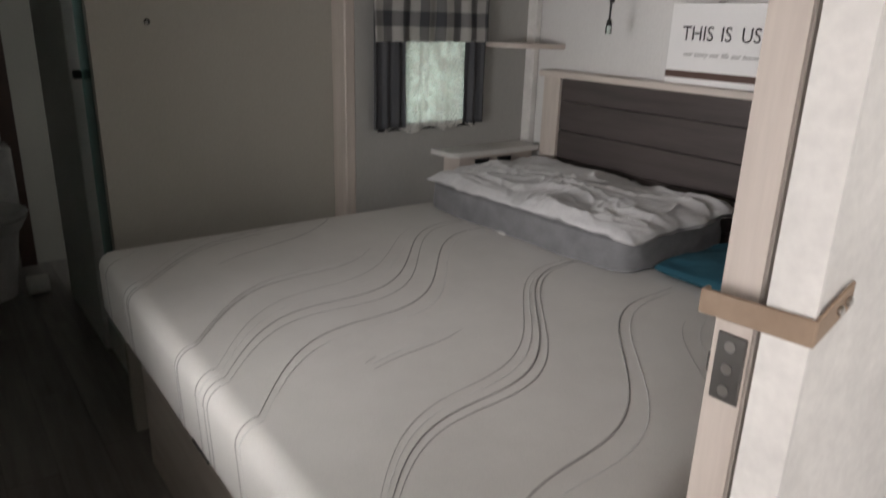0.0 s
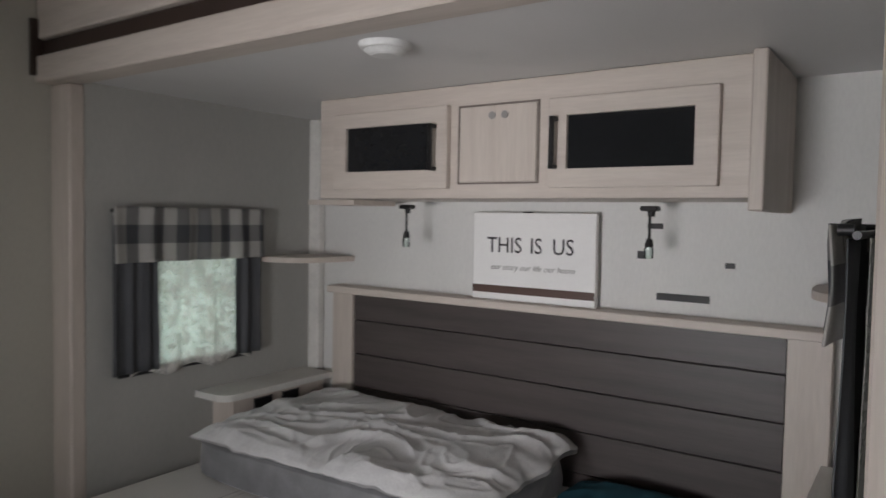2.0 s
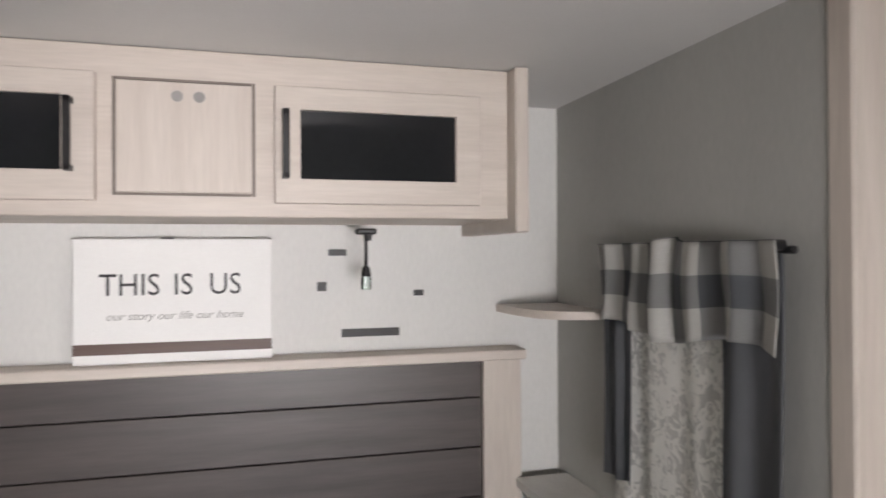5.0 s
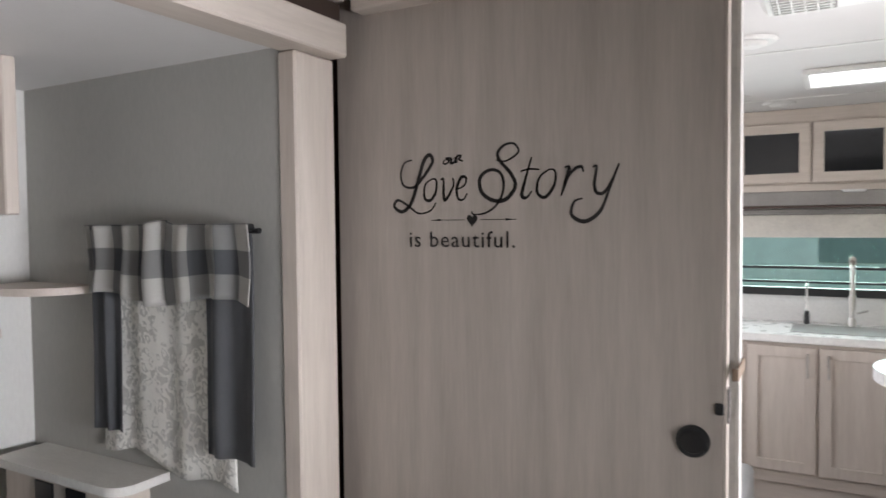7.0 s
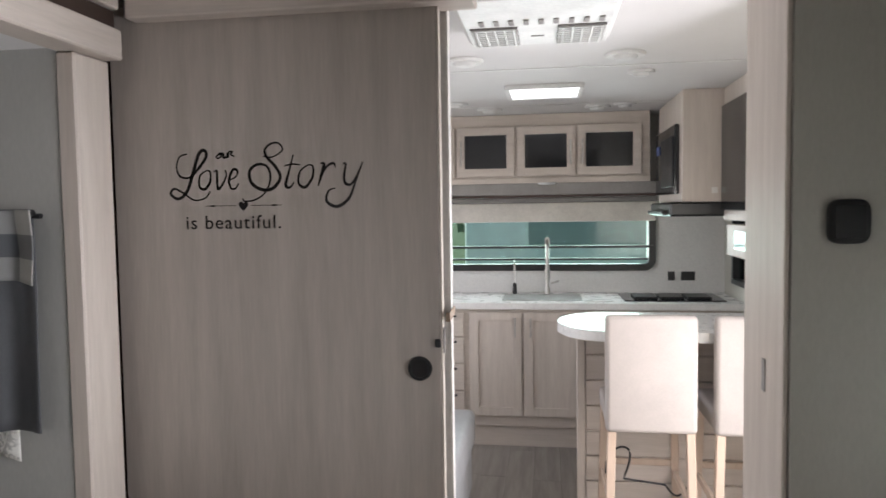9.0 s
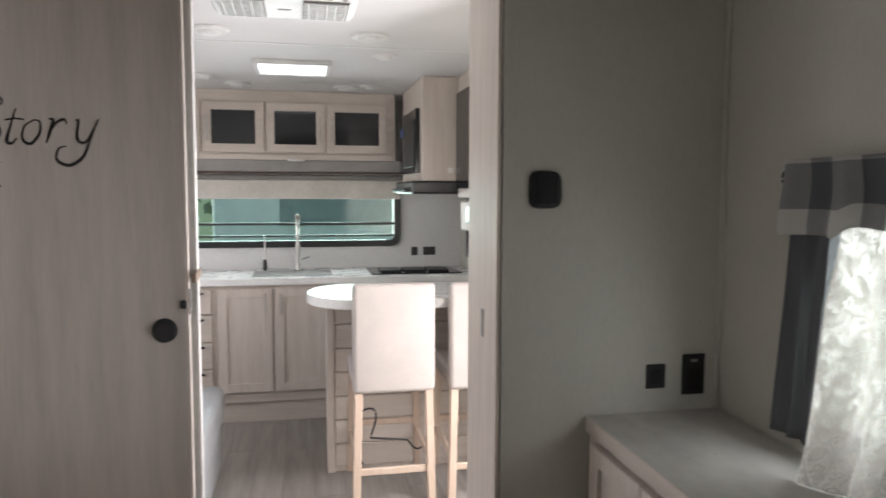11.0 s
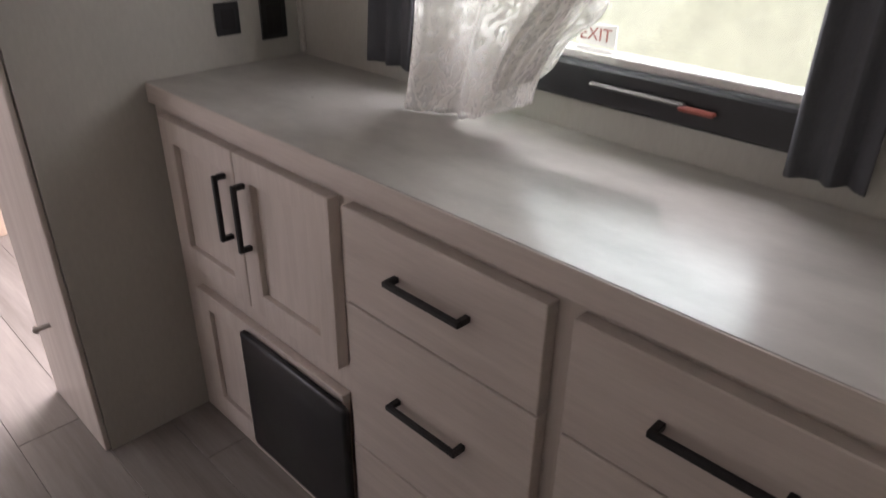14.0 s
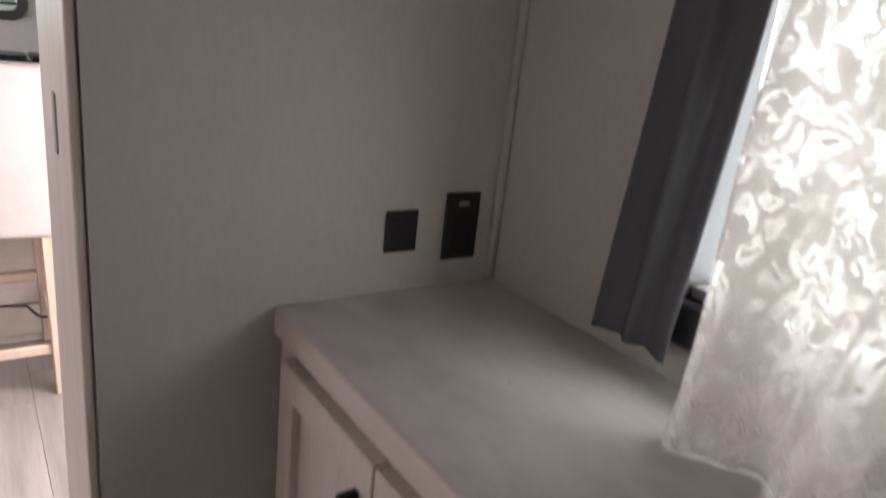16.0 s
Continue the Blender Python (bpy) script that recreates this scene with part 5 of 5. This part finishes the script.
fa = thing("kitchen_faucet", (0.345, -2.90, 0.892), "chrome spring-neck kitchen faucet", "faucet")
part("base", cyl(bmesh.new(), (0.345, -2.90, 0.915), 0.022, 0.018, 0.045, "z", 18, 0.003), M["nickel"], fa)
part("riser", tube(bmesh.new(), [(0.345, -2.90, 0.93), (0.345, -2.90, 1.20)], 0.010), M["nickel"], fa)
sp = bmesh.new()
arc = [(0.345, -2.90 + 0.05 * (1 - math.cos(a)), 1.20 + 0.06 * math.sin(a)) for a in np.linspace(0, math.pi, 22)]
tube(sp, arc + [(0.345, -2.80, 1.12), (0.345, -2.80, 1.06)], 0.013)
part("neck", sp, M["nickel"], fa)
for k in range(9):
    cx = arc[2 + 2 * k]
    part("spring_coil", cyl(bmesh.new(), cx, 0.018, 0.018, 0.007, "z" if k in (0, 8) else "y", 14, 0.002), M["nickel"], fa)
part("spray_head", cyl(bmesh.new(), (0.345, -2.80, 1.03), 0.014, 0.018, 0.08, "z", 16, 0.003), M["nickel"], fa)
part("lever", tube(bmesh.new(), [(0.32, -2.89, 0.965), (0.27, -2.87, 0.985)], 0.006), M["nickel"], fa)
ff = thing("filter_tap", (0.565, -2.90, 0.892), "small dark water filter tap", "faucet")
part("base", cyl(bmesh.new(), (0.565, -2.90, 0.93), 0.016, 0.012, 0.075, "z", 16, 0.003), M["black"], ff)
part("spout", tube(bmesh.new(), [(0.565, -2.90, 0.965), (0.565, -2.90, 1.09)] + [(0.565, -2.90 + 0.03 * (1 - math.cos(a)), 1.09 + 0.03 * math.sin(a)) for a in np.linspace(0.3, 2.9, 8)], 0.006), M["nickel"], ff)
for t in (wk, ck, fa, ff):
    t.location.z += 0.023
for x0, x1 in ((-0.50, -0.455), (-0.63, -0.54)):
    o = thing("kitchen_outlet", ((x0 + x1) / 2, -3.0, 1.03), "black kitchen wall outlet", "outlet", "kitchen outlets")
    part("plate", B(x0, -2.9995, 0.997, x1, -2.992, 1.057, bevel=0.002), M["plastic"], o)

# microwave tower, hood and the side run
tw = thing("microwave_cabinet", (-0.58, -2.32, 1.51), "whitewashed hanging cabinet holding a microwave", "cabinet")
part("body", B(-0.815, -2.70, 1.515, -0.352, -1.95, 2.098, bevel=0.003), M["wood_z"], tw)
mw = part("microwave", B(-0.3515, -2.66, 1.56, -0.325, -2.02, 1.93, bevel=0.004), M["smoke"], tw, "black glass microwave front")
part("microwave_door", B(-0.3245, -2.42, 1.60, -0.318, -2.05, 1.87, bevel=0.002), M["plastic"], mw)
part("microwave_display", B(-0.3245, -2.60, 1.80, -0.320, -2.50, 1.85), M["rv_blue"], mw, "small blue display")
part("label", B(-0.53, -1.9495, 1.56, -0.50, -1.946, 1.59), M["paint"], tw, "small white sticker")
hoo = thing("range_hood", (-0.55, -2.25, 1.43), "black under-cabinet range hood", "hood")
part("body", B(-0.80, -2.62, 1.44, -0.29, -1.94, 1.513, bevel=0.01), M["plastic"], hoo)
part("lip", B(-0.287, -2.55, 1.448, -0.26, -2.0, 1.47, bevel=0.004), M["black"], hoo)
sc = thing("side_cabinet", (-0.62, -1.6, 1.2), "whitewashed side cabinet with a dark screen", "cabinet")
part("body", B(-0.815, -1.948, 1.42, -0.56, -1.15, 2.098, bevel=0.003), M["wood_z"], sc)
part("screen", B(-0.559, -1.90, 1.47, -0.535, -1.2, 2.0, bevel=0.004), M["smoke"], sc, "black flat screen")
kb = thing("control_panel", (-0.62, -1.5, 1.2), "cream control box with a dark display under the screen", "control panel")
part("box", B(-0.815, -1.92, 1.24, -0.57, -1.3, 1.40, bevel=0.004), M["wood_z"], kb)
part("display", B(-0.569, -1.75, 1.28, -0.562, -1.55, 1.37), M["smoke"], kb)
w4 = thing("window_4", (-0.82, -2.47, 1.02), "small side window over the cooktop", "window")
tagged(w4, kind="structure")
fr = bmesh.new()
for a in ((-2.78, 1.0, -2.17, 1.035), (-2.78, 1.44, -2.17, 1.475), (-2.78, 1.035, -2.745, 1.44), (-2.205, 1.035, -2.17, 1.44)):
    bx(fr, -0.86, a[0], a[1], -0.805, a[2], a[3], bevel=0.004)
part("window_frame", fr, M["plastic"], w4)
g = part("window_pane", B(-0.85, -2.744, 1.036, -0.846, -2.206, 1.439), M["green_glass"], w4)
g.visible_shadow = False

# island with two stools
isl = thing("kitchen_island", (-0.2, -1.72, 0.0), "shiplap-clad island with a white rounded top", "island")
tp = bmesh.new()
cy_, ry_ = -1.55, 0.30
pts = [(-0.80, cy_ - ry_), (-0.80, cy_ + ry_)] + [(0.05 + 0.25 * math.sin(a), cy_ + ry_ * math.cos(a)) for a in np.linspace(0, math.pi, 24)]
f0 = tp.faces.new([tp.verts.new((x, y, 0.905)) for x, y in pts])
up = bmesh.ops.extrude_face_region(tp, geom=[f0])
bmesh.ops.translate(tp, verts=[v for v in up["geom"] if isinstance(v, bmesh.types.BMVert)], vec=(0, 0, 0.045))
part("top", tp, M["white_top"], isl)
part("body", B(-0.80, -1.83, 0.0, 0.165, -1.605, 0.904), M["wood_z"], isl)
part("corner_post", B(0.166, -1.64, 0.0, 0.205, -1.585, 0.904, bevel=0.003), M["wood_z"], isl)
for k in range(7):
    part("board", B(-0.80, -1.604, 0.03 + 0.125 * k, 0.163, -1.590, 0.148 + 0.125 * k, bevel=0.003), M["wood_x"], isl)


def stool(x, y):
    t = thing("bar_stool", (x, y, 0.0), "tall cream upholstered bar stool on beech legs", "stool", "bar stools")
    w = 0.19
    part("backrest", B(x - w, y - 0.02, 0.53, x + w, y + 0.045, 1.035, bevel=0.022, seg=4), M["upholstery"], t)
    part("seat", B(x - w + 0.004, y - 0.42, 0.53, x + w - 0.004, y - 0.025, 0.625, bevel=0.025, seg=4), M["upholstery"], t)
    for dx in (-1, 1):
        for dy in (0.012, -0.39):
            lg = bmesh.new()
            bx(lg, x + dx * 0.163 - 0.018, y + dy - 0.018, 0, x + dx * 0.163 + 0.018, y + dy + 0.018, 0.535, bevel=0.003)
            for v in lg.verts:
                k = 1 - v.co.z / 0.535
                v.co.x += dx * 0.014 * k
                v.co.y += (0.012 if dy > 0 else -0.012) * k
            part("leg", lg, M["leg"], t)
    part("stretcher", B(x - 0.155, y + 0.008, 0.14, x + 0.155, y + 0.026, 0.172, bevel=0.003), M["leg"], t)
    part("stretcher", B(x - 0.155, y - 0.40, 0.24, x + 0.155, y - 0.382, 0.272, bevel=0.003), M["leg"], t)
    for dx in (-1, 1):
        part("stretcher", B(x + dx * 0.17 - 0.009, y - 0.38, 0.19, x + dx * 0.17 + 0.009, y + 0.004, 0.222, bevel=0.003), M["leg"], t)
    return t


st = stool(-0.088, -1.20)
copy_thing(st, pose(-0.535, -1.19, 0.0))
cable = bmesh.new()
tube(cable, [(0.03 - 0.02 * s + 0.05 * math.sin(6 * s), -1.52 + 0.05 * s, 0.06 + 0.30 * abs(math.sin(2.6 * s))) for s in np.linspace(0, 1, 30)] + [(-0.2 - 0.1 * s, -1.50, 0.18 - 0.05 * math.sin(3 * s)) for s in np.linspace(0, 1, 12)], 0.005)
solo("power_cable", cable, M["plastic"], "black power cable looping below the island", "cable", base=(0.0, -1.52, 0.06))
sofa = thing("sofa", (1.15, -1.45, 0.0), "grey vinyl sofa end", "sofa")
part("base", B(0.75, -1.80, 0.0, 1.55, -0.6, 0.24, bevel=0.02, seg=3), M["sofa"], sofa)
part("cushion", B(0.73, -1.82, 0.245, 1.55, -0.6, 0.43, bevel=0.035, seg=4), M["sofa"], sofa)

# ceiling fittings
ac = thing("air_conditioner", (0.36, -0.30, CEIL), "white ceiling air conditioner with two grilles", "air conditioner")
part("housing", B(0.135, -0.56, CEIL - 0.050, 0.605, 0.05, CEIL - 0.0005, bevel=0.022, seg=4), M["white_plastic"], ac)
part("front_lip", B(0.150, -0.545, CEIL - 0.056, 0.590, -0.02, CEIL - 0.0505, bevel=0.0025), M["white_plastic"], ac)
for x0 in (0.165, 0.430):
    gr = part("grille", B(x0, -0.525, CEIL - 0.0590, x0 + 0.145, -0.30, CEIL - 0.0565), M["vent_dark"], ac, "grey vent grille")
    for k in range(9):
        part("slat", B(x0 + 0.002, -0.522 + 0.0245 * k, CEIL - 0.0635, x0 + 0.143, -0.513 + 0.0245 * k, CEIL - 0.0592), M["white_plastic"], gr)
    for k in range(5):
        part("slat", B(x0 + 0.010 + 0.029 * k, -0.524, CEIL - 0.0655, x0 + 0.014 + 0.029 * k, -0.302, CEIL - 0.0637), M["white_plastic"], gr)
for k in range(9):
    part("louver", B(0.175 + 0.044 * k, -0.275, CEIL - 0.0600, 0.190 + 0.044 * k, -0.225, CEIL - 0.0565, bevel=0.001), M["gasket"], ac, "small grey air slot")
part("badge", B(0.350, -0.43, CEIL - 0.0580, 0.392, -0.418, CEIL - 0.0562), M["gasket"], ac)
for x, y, r in ((0.675, -1.02, 0.06), (0.035, -1.02, 0.06), (-0.075, -1.40, 0.045), (0.86, -2.18, 0.055), (0.685, -2.46, 0.06), (0.04, -2.48, 0.06), (-0.11, -2.40, 0.05)):
    v = thing("ceiling_downlight", (x, y, CEIL), "round white ceiling vent", "vent", "ceiling vents")
    part("flange", cyl(bmesh.new(), (x, y, CEIL - 0.006), r * 1.25, r * 1.35, 0.011, "z", 30, 0.003), M["white_plastic"], v)
    part("core", cyl(bmesh.new(), (x, y, CEIL - 0.018), r * 0.6, r * 0.85, 0.014, "z", 24, 0.003), M["white_plastic"], v)
sk = thing("skylight", (0.355, -1.82, CEIL), "bright ceiling light panel in a white frame", "skylight")
fr = bmesh.new()
for a in ((0.16, -2.00, 0.55, -1.975), (0.16, -1.655, 0.55, -1.63), (0.16, -1.975, 0.185, -1.655), (0.525, -1.975, 0.55, -1.655)):
    bx(fr, a[0], a[1], CEIL - 0.022, a[2], a[3], CEIL - 0.0005, bevel=0.004)
part("frame", fr, M["white_plastic"], sk)
part("diffuser", B(0.1855, -1.9745, CEIL - 0.016, 0.5245, -1.6555, CEIL - 0.002), M["skylight"], sk, "glowing white diffuser")
for y in (-1.25, -2.35):
    solo("trim_ceiling_seam", B(-0.82, y - 0.012, CEIL - 0.003, 1.42, y + 0.012, CEIL - 0.0006), M["white_plastic"], "white ceiling seam", kind="structure")

# ---- bathroom seen past the closet wall ----
sh = thing("shower_enclosure", (0.60, 3.2, 0.0), "white shower with a greenish glass sliding door", "shower")
part("pan", B(0.62, 2.445, 0.0, 1.415, 3.70, 0.16, bevel=0.01), M["white_plastic"], sh)
part("glass_door", B(0.640, 2.48, 0.165, 0.646, 3.14, 1.95), M["shower"], sh, "greenish shower glass")
part("jamb", B(0.615, 2.441, 0.161, 0.66, 2.478, 1.98, bevel=0.004), M["nickel"], sh)
part("jamb", B(0.60, 3.145, 0.0, 0.665, 3.95, 2.09, bevel=0.004), M["wall_kitchen"], sh)
part("knob", cyl(bmesh.new(), (0.622, 3.12, 1.20), 0.018, 0.018, 0.03, "x", 16, 0.003), M["black"], sh)
part("skylight_dome", B(0.80, 2.70, CEIL - 0.012, 1.20, 3.20, CEIL - 0.002, bevel=0.004), M["skylight"], sh, "glowing shower skylight")
solo("bath_panel", B(0.44, 4.52, 0.0, 0.52, 4.549, 1.9), M["brown"], "dark brown panel on the bathroom wall", "panel", base=(0.48, 4.53, 0))
to = thing("toilet", (0.32, 4.1, 0.0), "white toilet in the bathroom", "toilet")
part("pedestal", cyl(bmesh.new(), (0.27, 4.08, 0.18), 0.10, 0.15, 0.36, "z", 28, 0.01), M["porcelain"], to)
part("bowl", cyl(bmesh.new(), (0.27, 4.05, 0.40), 0.15, 0.20, 0.09, "z", 32, 0.015), M["porcelain"], to)
part("seat", cyl(bmesh.new(), (0.27, 4.05, 0.458), 0.20, 0.195, 0.024, "z", 32, 0.008), M["white_plastic"], to)
part("tank", B(0.08, 4.28, 0.30, 0.46, 4.48, 0.74, bevel=0.02, seg=3), M["porcelain"], to)
solo("paper_roll", cyl(bmesh.new(), (0.46, 4.02, 0.055), 0.05, 0.05, 0.10, "x", 20), M["paint"], "white paper roll on the bathroom floor", "paper roll", base=(0.46, 4.02, 0.0))

# ---- outside ----
gb = bmesh.new()
grid(gb, lambda u, v: (-400 + 800 * u, -400 + 800 * v, -0.75), 8, 8)
solo("ground", gb, M["grass"], "mown grass round the parked trailers", kind="structure")


def trailer(name, x0, x1, y0, y1, label):
    return thing(name, ((x0 + x1) / 2, (y0 + y1) / 2, -0.75), label, "trailer", "parked trailers")


tr = trailer("travel_trailer", -4.6, -2.6, -6.0, 6.0, "white and cream parked travel trailer with a blue stripe")
part("upper_body", B(-4.6, -6, 0.98, -2.6, 6, 2.6, bevel=0.05, seg=3), M["rv_white"], tr)
part("lower_body", B(-4.6, -6, 0.53, -2.585, 6, 0.978, bevel=0.01), M["rv_cream"], tr)
wv = bmesh.new()
grid(wv, lambda u, v: (-2.583, -4 + 8 * u, 0.93 + 0.05 * math.sin(1.3 * (-4 + 8 * u) + 0.6) + 0.03 * v), 60, 2)
part("stripe", wv, M["rv_blue"], tr, "wavy blue stripe")
part("tread_plate", B(-4.6, -6, -0.30, -2.575, 6, 0.528, bevel=0.01), M["tread"], tr, "diamond tread metal skirt")
for k in range(8):
    bm = bmesh.new()
    y = -0.55 + 0.17 * k
    tube(bm, [(-2.596, y, 1.10), (-2.596, y - 0.01, 1.25)], 0.006, 6)
    tube(bm, [(-2.596, y, 1.10), (-2.596, y + 0.08, 1.11 + 0.02 * (k % 3))], 0.006, 6)
    tube(bm, [(-2.596, y, 1.25), (-2.596, y + 0.07, 1.24 - 0.03 * (k % 2))], 0.006, 6)
    part("marking", bm, M["rv_blue"], tr, "blue painted mark")
for y in (-2.5, 2.8):
    wb = bmesh.new()
    cyl(wb, (-3.2, y, -0.43), 0.32, 0.32, 0.22, "x", 28, 0.03)
    part("wheel", wb, M["plastic"], tr, "black tyre")
t2 = trailer("cargo_trailer", -2.0, 3.0, -9.5, -7.5, "pale parked trailer with a dark window band")
part("body", B(-4.5, -10.0, -0.2, 1.5, -8.0, 3.4, bevel=0.05, seg=3), M["rv_white"], t2)
part("window_band", B(-1.0, -7.999, 0.98, 0.6, -7.985, 1.42, bevel=0.005), M["dark_window"], t2)
for x in (-3.4, -0.4):
    part("wheel", cyl(bmesh.new(), (x, -8.2, -0.43), 0.32, 0.32, 0.22, "y", 28, 0.03), M["plastic"], t2, "black tyre")


def tree(x, y, h, seed):
    rnd = random.Random(seed)
    t = thing("tree", (x, y, -0.75), "leafy green tree beyond the trailers", "tree", "trees")
    tb = bmesh.new()
    tube(tb, [(x, y, -0.75), (x + 0.1, y, h * 0.3), (x - 0.05, y + 0.1, h * 0.6)], 0.16)
    for k in range(6):
        a = k * 1.05
        tube(tb, [(x, y, h * (0.25 + 0.05 * k)), (x + 1.1 * math.cos(a), y + 1.1 * math.sin(a), h * (0.45 + 0.06 * k))], 0.05)
    part("trunk", tb, M["bark"], t)
    cb_ = bmesh.new()
    for k in range(1500):
        a, r, z = rnd.uniform(0, 6.28), abs(rnd.gauss(0, 1)) * h * 0.19, rnd.gauss(0.62, 0.19) * h
        c = Vector((x + r * math.cos(a) + 0.5 * math.sin(4 * z), y + r * math.sin(a), max(z, h * 0.15)))
        q = Euler((rnd.uniform(0, 6), rnd.uniform(0, 6), rnd.uniform(0, 6))).to_matrix()
        s = rnd.uniform(0.10, 0.22)
        cb_.faces.new([cb_.verts.new(c + q @ Vector(p) * s) for p in ((-1, 0, 0), (0, -0.5, 0.1), (1, 0, 0), (0, 0.5, 0.1))])
    part("crown", cb_, M["leaf"], t, "green leaves", smooth=False)


tree(3.0, 9.5, 5.5, 1)
tree(0.4, 11.5, 6.5, 2)
tree(2.6, -13.0, 6.0, 3)
tree(5.2, -14.0, 7.0, 4)

# ---- floor planks ----
planks = bpy.data.objects["floor"]
base_mesh = {}
PW, PL = 0.152, 1.20
rnd = random.Random(7)
for i in range(22):
    x0 = -0.94 + PW * i
    y = -3.1 - rnd.uniform(0, PL)
    while y < 4.7:
        a, b = max(y, -3.095), min(y + PL, 4.79)
        if b - a > 0.02:
            key = round(b - a, 3)
            if key not in base_mesh:
                bm = B(0, 0, -0.0036, PW - 0.0014, b - a - 0.0014, 0.0, bevel=0.0006)
                me = bpy.data.meshes.new("plank")
                bm.to_mesh(me)
                bm.free()
                me.materials.append(M["floor"])
                base_mesh[key] = me
            ob = new("plank", base_mesh[key])
            ob.location, ob.parent = (x0, a, 0.0), planks
        y += PL
